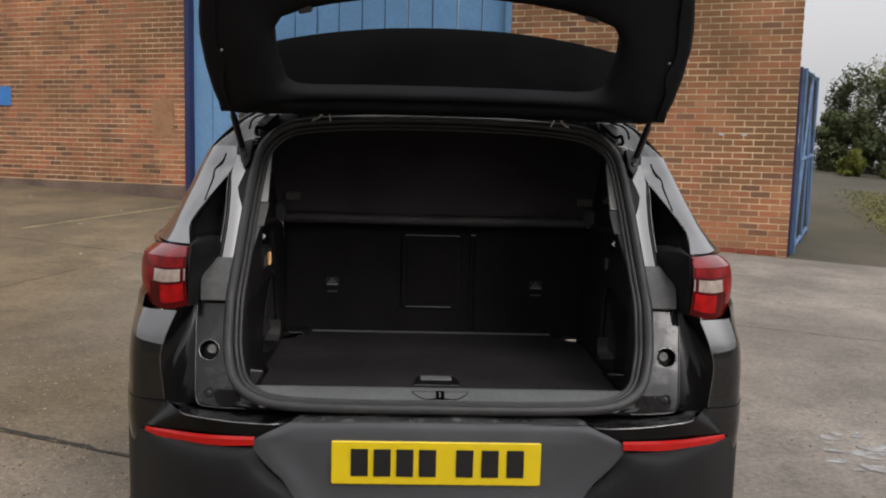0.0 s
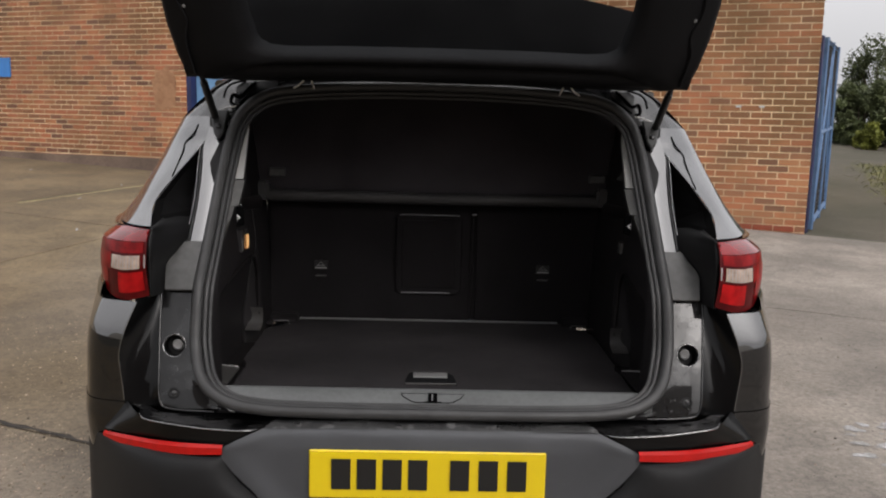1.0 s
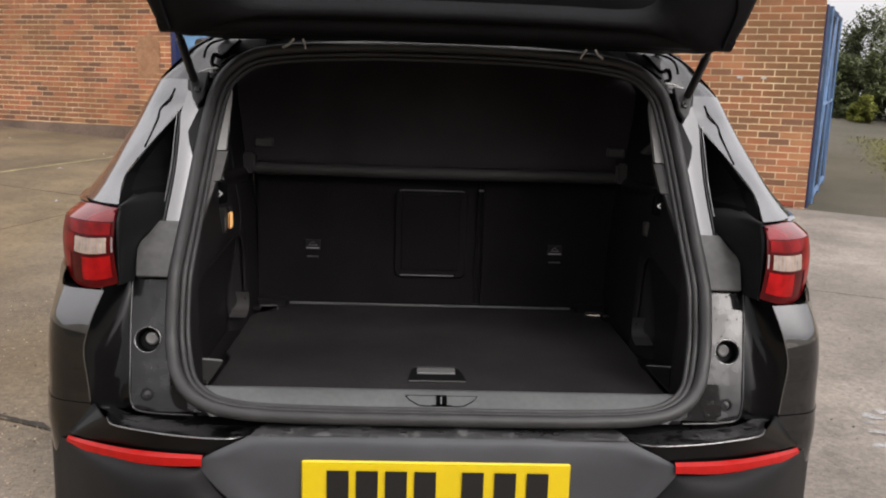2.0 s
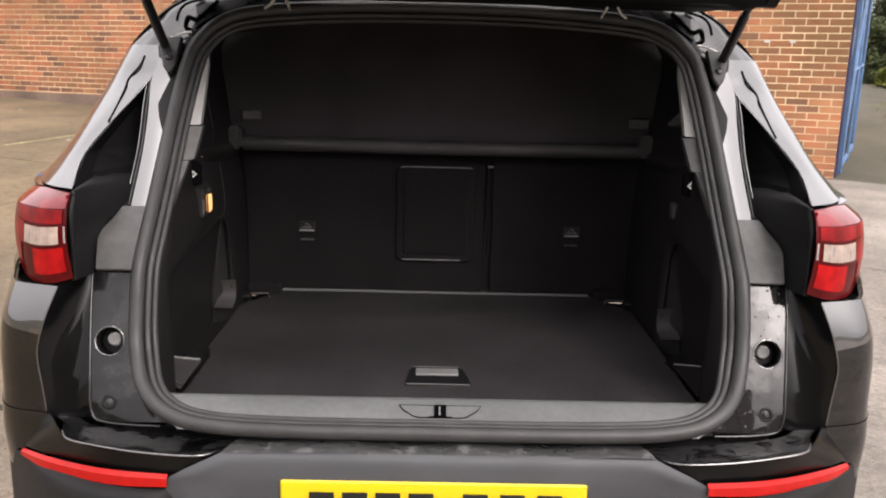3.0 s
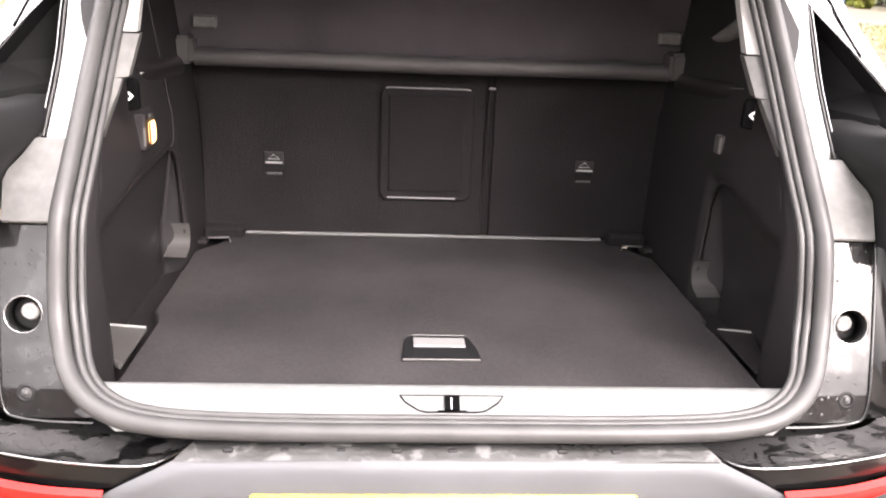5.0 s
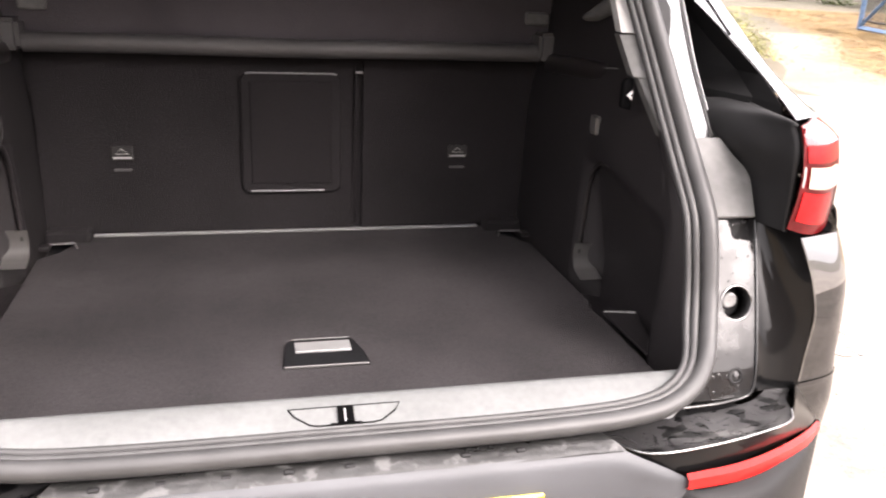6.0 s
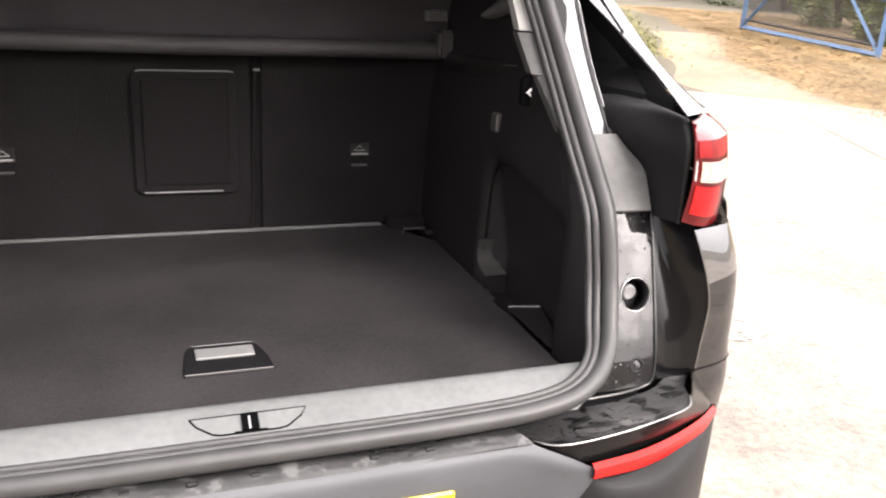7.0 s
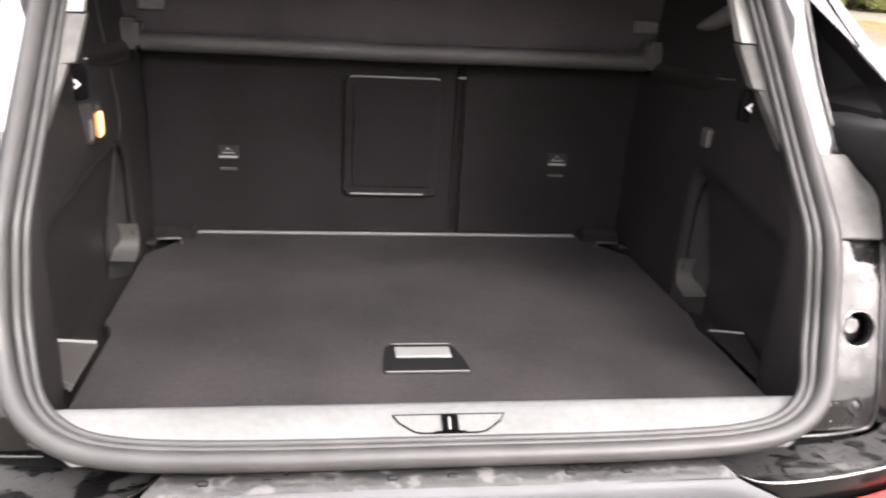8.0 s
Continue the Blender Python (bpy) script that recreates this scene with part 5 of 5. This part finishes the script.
GATE_INNER = [(0.0, 0.030), (0.22, 0.029), (0.35, 0.026), (0.395, 0.030), (0.418, 0.042), (0.426, 0.056), (0.430, 0.08), (0.437, 0.11), (0.441, 0.15), (0.440, 0.19), (0.415, 0.226), (0.36, 0.246), (0.29, 0.262), (0.20, 0.276), (0.10, 0.285), (0.0, 0.288)]


def gate_at(x, s, out):
    return GATE_FOOT + Vector((x, 0, 0)) + GATE_UP * s + GATE_OUT * out + Vector((0, 0.02 * (x / 0.62) ** 2, 0))


def gate_ring(share, out, grow=0.0):
    """Closed line round the window, a share of the way from its edge to the gate's rim."""
    half = [(a[0] + (b[0] - a[0]) * share, a[1] + (b[1] - a[1]) * share) for a, b in zip(GATE_INNER, GATE_OUTER)]
    half = [(x * (1 + grow), s + grow * (s - 0.2)) for x, s in half]
    whole = half + [(-x, s) for x, s in reversed(half[1:-1])]
    return [tuple(gate_at(x, s, out)) for x, s in whole]


# hinge end of the gate: pressed sheet with a raised lip and two shallow steps
rows = []
for y, z, w in ((0.59, 1.505, 0.53), (0.51, 1.503, 0.55), (0.44, 1.504, 0.575), (0.425, 1.499, 0.58), (0.375, 1.4985, 0.595), (0.36, 1.504, 0.60), (0.315, 1.504, 0.605), (0.30, 1.497, 0.608), (0.268, 1.498, 0.60), (0.250, 1.512, 0.60), (0.256, 1.535, 0.60), (0.29, 1.555, 0.60)):
    rows.append([(w * t, y + 0.02 * t * t, z - 0.006 * abs(t) ** 3) for t in (-1, -0.9, -0.8, -0.4, 0, 0.4, 0.8, 0.9, 1)])
tailgate = part("tailgate", loft(rows), GATE_TRIM, car, "open tailgate with black inner trim", True, 0.008)
part("window_surround", loft([gate_ring(1.0, -0.045, 0.004), gate_ring(1.0, -0.012, 0.001), gate_ring(0.94, 0.0), gate_ring(0.62, 0.006), gate_ring(0.56, 0.013), gate_ring(0.16, 0.013), gate_ring(0.05, 0.008), gate_ring(0.0, -0.004), gate_ring(0.0, -0.036, -0.004)], close_v=True), GATE_TRIM, tailgate, "charcoal moulded trim round the gate window", True)
glass = part("rear_window", loft([[tuple(gate_at(0.475 * t, s, -0.038 - 0.012 * (1 - t * t))) for t in (-1, -0.6, -0.2, 0.2, 0.6, 1)] for s in (-0.02, 0.10, 0.22, 0.33)]), TAIL_GLASS, tailgate, "tinted tailgate glass", True)
for k in (-1, 1):
    st = part("strut", tube([(k * 0.594, 0.545, 1.382), (k * 0.600, 0.44, 1.482)], 0.010, 10), STEEL_BLACK, tailgate, "black gas strut", True)
    part("strut_rod", tube([(k * 0.600, 0.44, 1.482), (k * 0.612, 0.17, 1.742)], 0.0075, 8), STEEL_BLACK, st, "", True)
    part("strut_foot", box(k * 0.592 - 0.02, k * 0.592 + 0.02, 0.535, 0.585, 1.345, 1.40, 0.006), STEEL_BLACK, st)
    for xa, xb in ((0.338, 0.331), (0.392, 0.353)):
        part("hinge", tube([(k * xa, 0.584, 1.4785), (k * (xa + xb) / 2, 0.545, 1.484), (k * xb, 0.49, 1.4925)], 0.0028, 6), WIRE, tailgate, "bright hinge arm", True)
    part("trim_screw", disc(tuple(gate_at(k * 0.573, 0.138, 0.004)), tuple(GATE_OUT), 0.004, 0.003, 10), SILVER, tailgate)
    stop = [gate_at(k * (0.338 + u), 0.240 + v, 0.0) for u, v in ((0, 0), (0.034, -0.006), (0.034, 0.03), (0, 0.03))]
    part("rubber_stop", prism(stop, tuple(-0.03 * GATE_OUT), 0.003), RUBBER, tailgate, "black rubber stop")
    # the moulded fold down each side of the trim
    line = catmull([tuple(gate_at(k * x, s, 0.004)) for x, s in ((0.575, -0.03), (0.583, 0.05), (0.572, 0.10), (0.588, 0.16), (0.575, 0.26), (0.565, 0.40))], 5)
    part("trim_fold", tube(line, 0.0035, 6), GATE_TRIM, tailgate, "", True)
part("rail_trim", box(-0.10, 0.09, 0.33, 0.335, 1.4975, 1.5005), TRIM_GREY, tailgate)
for k in (-1, 1):
    part("rail_trim", box(k * 0.25 - 0.06, k * 0.25 + 0.06, 0.34, 0.345, 1.498, 1.501), TRIM_GREY, tailgate)
# roof spoiler, standing up behind the glass
rows = []
for f in (0, 0.35, 0.7, 0.95, 1.0):
    y, z = 0.36 + 0.20 * f, 1.535 + 0.220 * f
    rows.append([(0.62 * t, y + (0.012 if f > 0.97 else 0), z - 0.082 * f * (abs(t) ** 2.2)) for t in np.linspace(-1, 1, 17)])
part("spoiler", loft(rows), SPOILER, tailgate, "charcoal roof spoiler", True, 0.015)
rows = [[(0.60 * t, y, z) for t in np.linspace(-1, 1, 7)] for y, z in ((0.27, 1.535), (0.30, 1.54), (0.38, 1.55), (0.48, 1.535))]
part("upper_frame", loft(rows), GATE_TRIM, tailgate, "", True, 0.012)

# ---- the rest of the car ahead of the boot ----
BODY = [  # y, sill height, belt height, half width
    (0.78, 0.30, 1.10, 0.915), (1.4, 0.27, 1.07, 0.925), (2.2, 0.26, 1.04, 0.925), (3.0, 0.26, 1.01, 0.92), (3.5, 0.27, 0.99, 0.905), (4.0, 0.28, 0.93, 0.86), (4.3, 0.30, 0.85, 0.74)]
for k in (-1, 1):
    rows = []
    for y, lo, hi, w in BODY:
        l = lift(y)
        rows.append([(k * w * 0.95, y, lo + l), (k * w, y, lo + 0.2 + l), (k * w, y, 0.7 + l), (k * w * 0.975, y, hi - 0.1 + l), (k * w * 0.93, y, hi + l)])
    part("body_side", loft(smooth_rows(rows, 3, 3)), PAINT, car, "", True, 0.004)
    rows = []
    for y, zb, xt, zt in ((0.80, 1.10, 0.66, 1.475), (1.4, 1.07, 0.655, 1.51), (2.0, 1.05, 0.65, 1.50), (2.5, 1.03, 0.63, 1.46), (3.05, 1.01, 0.84, 1.02)):
        l = lift(y)
        xb = 0.855
        rows.append([(k * xb, y, zb + l), (k * (xb + xt) / 2 + k * 0.012, y, (zb + zt) / 2 + l), (k * xt, y, zt + l)])
    part("side_window", loft(smooth_rows(rows, 3, 2)), DARK_GLASS, car, "dark privacy side glass", True, 0.004)
    part("roof_rail", tube([(k * 0.66, 0.85, 1.49 + lift(0.85)), (k * 0.65, 1.5, 1.535 + lift(1.5)), (k * 0.63, 2.45, 1.485 + lift(2.45))], 0.014, 8), PAINT, car, "", True)
rows = [[(w * t, y - 0.12 * t * t, z + lift(y)) for t in (-1, -0.6, 0, 0.6, 1)] for y, z, w in ((2.58, 1.475, 0.58), (2.85, 1.27, 0.68), (3.15, 1.02, 0.78))]
part("windscreen", loft(smooth_rows(rows, 3, 2)), DARK_GLASS, car, "", True, 0.004)
rows = [[(w * t, y - 0.1 * t * t, z - 0.03 * t * t + lift(y)) for t in (-1, -0.6, 0, 0.6, 1)] for y, z, w in ((3.1, 1.03, 0.85), (3.6, 0.99, 0.83), (4.1, 0.90, 0.77), (4.36, 0.78, 0.70), (4.40, 0.55, 0.72), (4.36, 0.32, 0.70))]
part("bonnet", loft(smooth_rows(rows, 3, 3)), PAINT, car, "", True, 0.004)
part("underbody", box(-0.8, 0.8, 0.35, 4.1, 0.27, 0.33), TRIM, car)


def wheel(x, y, z, k):
    ax = (1, 0, 0)
    w = part("wheel", disc((x - 0.11, y, z), ax, 0.345, 0.22, 32, 0.24), TYRE, car, "black tyre on an alloy rim", True)
    rim = part("rim", disc((x - 0.09, y, z), ax, 0.243, 0.18, 28, 0.215), ALLOY, w, "", True)
    part("hub", disc((x + k * 0.05, y, z), (k, 0, 0), 0.06, 0.03, 16), ALLOY, w, "", True)
    for j in range(5):
        a = 2 * math.pi * j / 5
        c, s = math.cos(a), math.sin(a)
        part("spoke", tube([(x + k * 0.065, y + c * 0.04, z + s * 0.04), (x + k * 0.07, y + c * 0.225, z + s * 0.225)], 0.022, 6), ALLOY, w)


for k in (-1, 1):
    for y in (0.78, 3.45):
        wheel(k * 0.80, y, ground_z(k * 0.8, y) + 0.345, k)

# ---- gates at the track ----


def gate(name, a, b, height, label, post=0.08, middle=True, pitch=0.06, wire=0.0035):
    """A steel gate leaf between two ground points: frame, brace, mesh."""
    g = thing(name, label, "gate", "yard gates")
    a, b = Vector(a), Vector(b)
    base = lambda f: Vector(((a.x + (b.x - a.x) * f), (a.y + (b.y - a.y) * f), a.z + (b.z - a.z) * f))
    up = Vector((0, 0, 1))
    for f in (0, 0.5, 1) if middle else (0, 1):
        part("upright", tube([base(f), base(f) + up * height], post / 2, 4), BLUE_GATE, g)
    for h in (0.06, 0.5, 1.0):
        part("rail", tube([base(0) + up * (0.06 + h * 0.96 * height if h > 0.1 else 0.08), base(1) + up * (0.06 + h * 0.96 * height if h > 0.1 else 0.08)], post / 2 * 0.9, 4), BLUE_GATE, g)
    part("brace", tube([base(0) + up * 0.1, base(0.5) + up * height * 0.95], post / 3, 4), BLUE_GATE, g)
    part("brace", tube([base(1) + up * 0.1, base(0.5) + up * height * 0.95], post / 3, 4), BLUE_GATE, g)
    ln = (b - a).length
    bm = bmesh.new()
    if not middle:
        part("rail", tube([base(0.01) + up * 0.24, base(0.99) + up * 0.24], post / 5, 4), ROLLER, g, "dull steel mesh rail")
    n = int(ln / pitch)
    for i in range(1, n):
        tube([base(i / n) + up * 0.1, base(i / n) + up * height], wire * 0.85, 3, False, bm)
    for j in range(2, int(height / pitch)):
        tube([base(0) + up * pitch * j, base(1) + up * pitch * j], wire, 3, False, bm)
    part("mesh", bm, ROLLER, g)
    return g


gz = lambda x, y: (x, y, ground_z(x, y))
gate("gate", gz(4.52, 7.84), gz(5.54, 9.65), 2.2, "tall blue steel gate leaf, folded back beside the wall", 0.07)
post = put_mesh("gate_post", tube([(4.40, 7.70, 0.2), (4.40, 7.70, 2.5)], 0.03, 4), BLUE_DARK)
tagged(post, "dark blue steel gate post beside the brick corner", "post")
gate("gate", gz(11.85, 13.65), gz(11.9, 10.15), 2.0, "blue steel mesh gate leaf, standing open on the verge", 0.12, False, 0.04, 0.0055)
notice = put_mesh("notice", box(4.405, 4.45, 7.735, 7.745, 1.58, 1.86), WHITE)
tagged(notice, "small white notice fixed to the gate post", "sign")

# ---- plants and litter ----


def bush(name, x, y, radius, height, material, label, seed, leaves=20000, size=0.052):
    rnd = random.Random(seed)
    z0 = ground_z(x, y)
    t = thing(name, label, "bush")
    bm = bmesh.new()
    tips = []
    for i in range(7):
        a = rnd.uniform(0, 6.28)
        r = radius * rnd.uniform(0.3, 0.75)
        h = height * rnd.uniform(0.5, 0.9)
        p = [(x, y, z0 - 0.05), (x + math.cos(a) * r * 0.35, y + math.sin(a) * r * 0.35, z0 + h * 0.5), (x + math.cos(a) * r, y + math.sin(a) * r, z0 + h)]
        tube(catmull(p, 3), lambda f: 0.05 * (1 - 0.8 * f), 6, False, bm)
        tips.append(Vector(p[2]))
        tips.append((Vector(p[1]) + Vector(p[2])) / 2)
    part("trunk", bm, BARK, t)
    clumps = []
    for i in range(70):
        h = rnd.uniform(0.06, 1.0)
        w = radius * (1.05 - 0.75 * max(0, h - 0.45))
        a, q = rnd.uniform(0, 6.28), math.sqrt(rnd.random())
        c = Vector((x + math.cos(a) * q * w, y + math.sin(a) * q * w, z0 + h * height * rnd.uniform(0.85, 1.0)))
        clumps.append((c, radius * rnd.uniform(0.12, 0.3)))
    vs, fs = [], []
    for i in range(leaves):
        c, r = rnd.choice(clumps)
        d = Vector((rnd.gauss(0, 1), rnd.gauss(0, 1), rnd.gauss(0, 1))).normalized() * r * rnd.uniform(0.5, 1.1)
        p = c + d
        u = Vector((rnd.gauss(0, 1), rnd.gauss(0, 1), rnd.gauss(0, 0.6))).normalized()
        w = u.cross(Vector((rnd.gauss(0, 1), rnd.gauss(0, 1), rnd.gauss(0, 1)))).normalized()
        s = size * rnd.uniform(0.6, 1.4)
        b = len(vs)
        vs += [tuple(p - u * s), tuple(p + w * s * 0.45), tuple(p + u * s), tuple(p - w * s * 0.45)]
        fs.append((b, b + 1, b + 2, b + 3))
    me = bpy.data.meshes.new("crown")
    me.from_pydata(vs, [], fs)
    me.materials.append(material)
    ob = new("crown", me)
    ob.parent = t
    ob["kind"] = "stuff"


BUSHES = [(14.3, 25.6, 0.9, 2.1, LEAF_DARK), (15.5, 26.4, 1.5, 3.3, LEAF_DARK), (17.3, 27.0, 2.0, 4.0, LEAF), (19.4, 27.5, 2.2, 3.7, LEAF_DARK), (21.9, 27.5, 2.3, 3.5, LEAF), (24.6, 27.5, 2.4, 3.7, LEAF_DARK), (16.0, 24.0, 1.1, 1.9, LEAF_DARK),
          (13.5, 23.4, 0.35, 0.8, LEAF_YELLOW), (14.9, 12.3, 0.9, 1.6, LEAF), (14.3, 9.4, 1.0, 2.0, LEAF_DARK), (16.2, 15.5, 1.6, 2.6, LEAF), (18.5, 20.0, 2.0, 3.0, LEAF_DARK), (22, 22, 2.2, 3.2, LEAF), (17.5, 10.5, 1.6, 2.6, LEAF_DARK), (15.1, 22.5, 0.9, 1.3, LEAF), (10.9, 21.4, 0.3, 0.3, LEAF_YELLOW)]
for i, (x, y, r, h, m) in enumerate(BUSHES):
    bush("bush", x, y, r, h, m, {"green_leaves": "leafy green bush beside the track", "dark_green_leaves": "dense dark green bush beside the track", "yellow_green_leaves": "low yellow-green shrub beside the track"}[m.name], 11 + i)


def litter(name, label, material, count, seed, place, length, width, upright):
    rnd = random.Random(seed)
    vs, fs = [], []
    for i in range(count):
        x, y = place(rnd)
        z = ground_z(x, y)
        a = rnd.uniform(0, 6.28)
        l, w = length * rnd.uniform(0.5, 1.5), width * rnd.uniform(0.6, 1.4)
        d = Vector((math.cos(a), math.sin(a), upright * rnd.uniform(0, 1))).normalized() * l
        n = Vector((-math.sin(a), math.cos(a), rnd.uniform(-0.6, 0.6))) * w
        p = Vector((x, y, z + 0.005 + rnd.uniform(0, 0.04)))
        b = len(vs)
        vs += [tuple(p - n), tuple(p + n), tuple(p + d + n * 0.3), tuple(p + d - n * 0.3)]
        fs.append((b, b + 1, b + 2, b + 3))
    me = bpy.data.meshes.new(name)
    me.from_pydata(vs, [], fs)
    me.materials.append(material)
    return tagged(new(name, me), label, "litter", kind="stuff")


def verge(rnd):
    y = rnd.uniform(4.5, 18)
    inner = verge_x(y) + 0.4 + rnd.gauss(0, 0.35)
    return inner + abs(rnd.gauss(0, 2.4)), y


litter("dry_grass", "dry straw-coloured grass and litter on the verge", STRAW, 60000, 3, verge, 0.07, 0.003, 0.5)
def gate_foot(rnd):
    y = rnd.uniform(9.6, 13.8)
    return 11.5 + rnd.gauss(0, 0.45), y


litter("long_straw", "long pale straws under the open gate", STRAW, 5000, 6, gate_foot, 0.2, 0.004, 0.35)
litter("leaf_litter", "brown dead leaves on the verge", STRAW_DARK, 40000, 4, verge, 0.022, 0.006, 0.25)

def tuft_line(rnd):
    f = rnd.random()
    return 6.9 + 3.6 * f + rnd.gauss(0, 0.12 + 0.3 * f), 9.5 + 7.5 * f + rnd.gauss(0, 0.3)


def track_edge(rnd):
    y = rnd.uniform(17, 24)
    return 5.6 + 0.33 * (y - 8.5) + abs(rnd.gauss(0, 0.22)), y


litter("verge_grass", "sparse yellow-green grass in the middle of the track", GRASS, 3500, 7, tuft_line, 0.08, 0.006, 0.9)
litter("edge_grass", "green and yellow grass along the edge of the track", GRASS, 9000, 8, track_edge, 0.16, 0.009, 1.2)


def gravel(name, label, count, seed, place, colours):
    """Small loose and embedded stones on the concrete."""
    m = mat("gravel_stone_" + name, colours[0], 0.85, 0.2, 60.0)
    ns, ln = m.node_tree.nodes, m.node_tree.links
    ramp = ns.new("ShaderNodeValToRGB")
    ramp.color_ramp.elements[0].color, ramp.color_ramp.elements[1].color = (*colours[1], 1), (*colours[0], 1)
    ln.new(ns.new("ShaderNodeNewGeometry").outputs["Random Per Island"], ramp.inputs[0])
    ln.new(ramp.outputs[0], ns["Principled BSDF"].inputs["Base Color"])
    rnd = random.Random(seed)
    vs, fs = [], []
    for i in range(count):
        x, y, s = place(rnd)
        z = ground_z(x, y) - s * 0.25
        b = len(vs)
        a0 = rnd.uniform(0, 6.28)
        for j in range(5):
            a = a0 + j * 1.2566
            r = s * rnd.uniform(0.7, 1.2)
            vs.append((x + math.cos(a) * r, y + math.sin(a) * r, z))
        for j in range(5):
            a = a0 + j * 1.2566
            r = s * rnd.uniform(0.35, 0.6)
            vs.append((x + math.cos(a) * r, y + math.sin(a) * r, z + s * rnd.uniform(0.6, 1.0)))
        for j in range(5):
            k = (j + 1) % 5
            fs.append((b + j, b + k, b + 5 + k, b + 5 + j))
        fs.append(tuple(b + 5 + j for j in range(5)))
    me = bpy.data.meshes.new(name)
    me.from_pydata(vs, [], fs)
    me.materials.append(m)
    return tagged(new(name, me), label, "gravel", kind="stuff")


def beside_left(rnd):
    y = rnd.uniform(-0.9, 1.75) if rnd.random() < 0.85 else rnd.uniform(1.75, 3.4)
    return rnd.uniform(-3.0, -0.93), y, rnd.uniform(0.0025, 0.0055) * (1 if rnd.random() < 0.93 else 1.8)


def beside_right(rnd):
    return rnd.uniform(0.93, 3.6), rnd.uniform(-0.9, 4.0), rnd.uniform(0.002, 0.004) * (1 if rnd.random() < 0.96 else 2.2)


gravel("gravel", "pale and brown gravel worn out of the concrete", 9000, 21, beside_left, ((0.42, 0.33, 0.24), (0.07, 0.055, 0.04)))
gravel("grit", "scattered dark and pale grit on the concrete", 2600, 22, beside_right, ((0.33, 0.27, 0.22), (0.03, 0.026, 0.022)))

# a broken shallow puddle
rnd = random.Random(31)
bm = bmesh.new()
for blob in range(110):
    cx, cy = 1.88 + 0.055 * (blob % 10), 1.40 + 0.062 * (blob // 10)
    if rnd.random() < 0.25 + 5.0 * ((cx - 2.13) ** 2 + (cy - 1.70) ** 2):
        continue
    cx, cy, r = cx + rnd.uniform(-0.02, 0.02), cy + rnd.uniform(-0.02, 0.02), rnd.uniform(0.006, 0.05)
    ring = []
    ph = [rnd.uniform(0, 6.28) for j in range(4)]
    for j in range(36):
        a = 2 * math.pi * j / 36
        q = r * (1 + 0.25 * math.sin(2 * a + ph[0]) + 0.18 * math.sin(3 * a + ph[1]) + 0.13 * math.sin(6 * a + ph[2]) + 0.1 * math.sin(11 * a + ph[3]))
        x, y = cx + q * 1.1 * math.cos(a), cy + q * 0.75 * math.sin(a)
        ring.append(bm.verts.new((x, y, ground_z(x, y) + 0.002 + 0.0003 * (blob % 13))))
    bm.faces.new(ring)
puddle = put_mesh("puddle", bm, PUDDLE)
tagged(puddle, "shallow broken puddle drying on the concrete, sky reflection painted pale", "water", kind="structure")

# ---- bricks ----
BL, BH, BD = 0.213, 0.062, 0.1025


def brick_mesh(name, length, material):
    bm = box(-length / 2, length / 2, 0.0, 0.05, -BH / 2, BH / 2)
    me = bpy.data.meshes.new(name)
    bm.to_mesh(me)
    bm.free()
    me.materials.append(material)
    return me


turn = Matrix.Rotation(math.atan2(-ALONG.y, -ALONG.x), 4, "Z")
full = brick_mesh("brick", BL, BRICK)
red = brick_mesh("brick", BL, BRICK_RED)
rnd = random.Random(5)
vs, fs = [], []
near = 0
for course in range(int((WALL_H - 0.22) / 0.075)):
    z = 0.22 + 0.075 * course + BH / 2
    for s0, s1 in ((0.0, DOOR_A), (DOOR_B, 24.0)):
        if z > 4.7 and s0 == 0:
            s1 = DOOR_B
        s = s0 - (0.1125 if course % 2 else 0)
        while s < s1 - 0.02:
            a, b = max(s + 0.006, s0 + 0.001), min(s + 0.219, s1 - 0.001)
            s += 0.225
            if b - a < 0.03:
                continue
            proud = rnd.uniform(-0.002, 0.004)
            whole = abs(b - a - BL) < 0.002
            if whole and b < 2.5 and 0.25 < z < 2.45 and near < 300:
                near += 1
                low = z < 0.36
                ob = new("brick", red if low else full)
                ob.parent = wall
                p = wall_point((a + b) / 2, proud + (0.012 if low else 0), z)
                ob.matrix_basis = Matrix.Translation(p) @ turn
                continue
            i = len(vs)
            vs += [tuple(wall_point(ss, mm, zz)) for zz in (z - BH / 2, z + BH / 2) for ss, mm in ((a, -0.05), (b, -0.05), (b, proud), (a, proud))]
            fs += [tuple(i + j for j in q) for q in ((0, 1, 5, 4), (1, 2, 6, 5), (2, 3, 7, 6), (3, 0, 4, 7), (4, 5, 6, 7), (3, 2, 1, 0))]
me = bpy.data.meshes.new("brickwork")
me.from_pydata(vs, [], fs)
me.materials.append(BRICK_FAR)
ob = new("brickwork", me)
ob.parent = wall
ob["kind"] = "stuff"
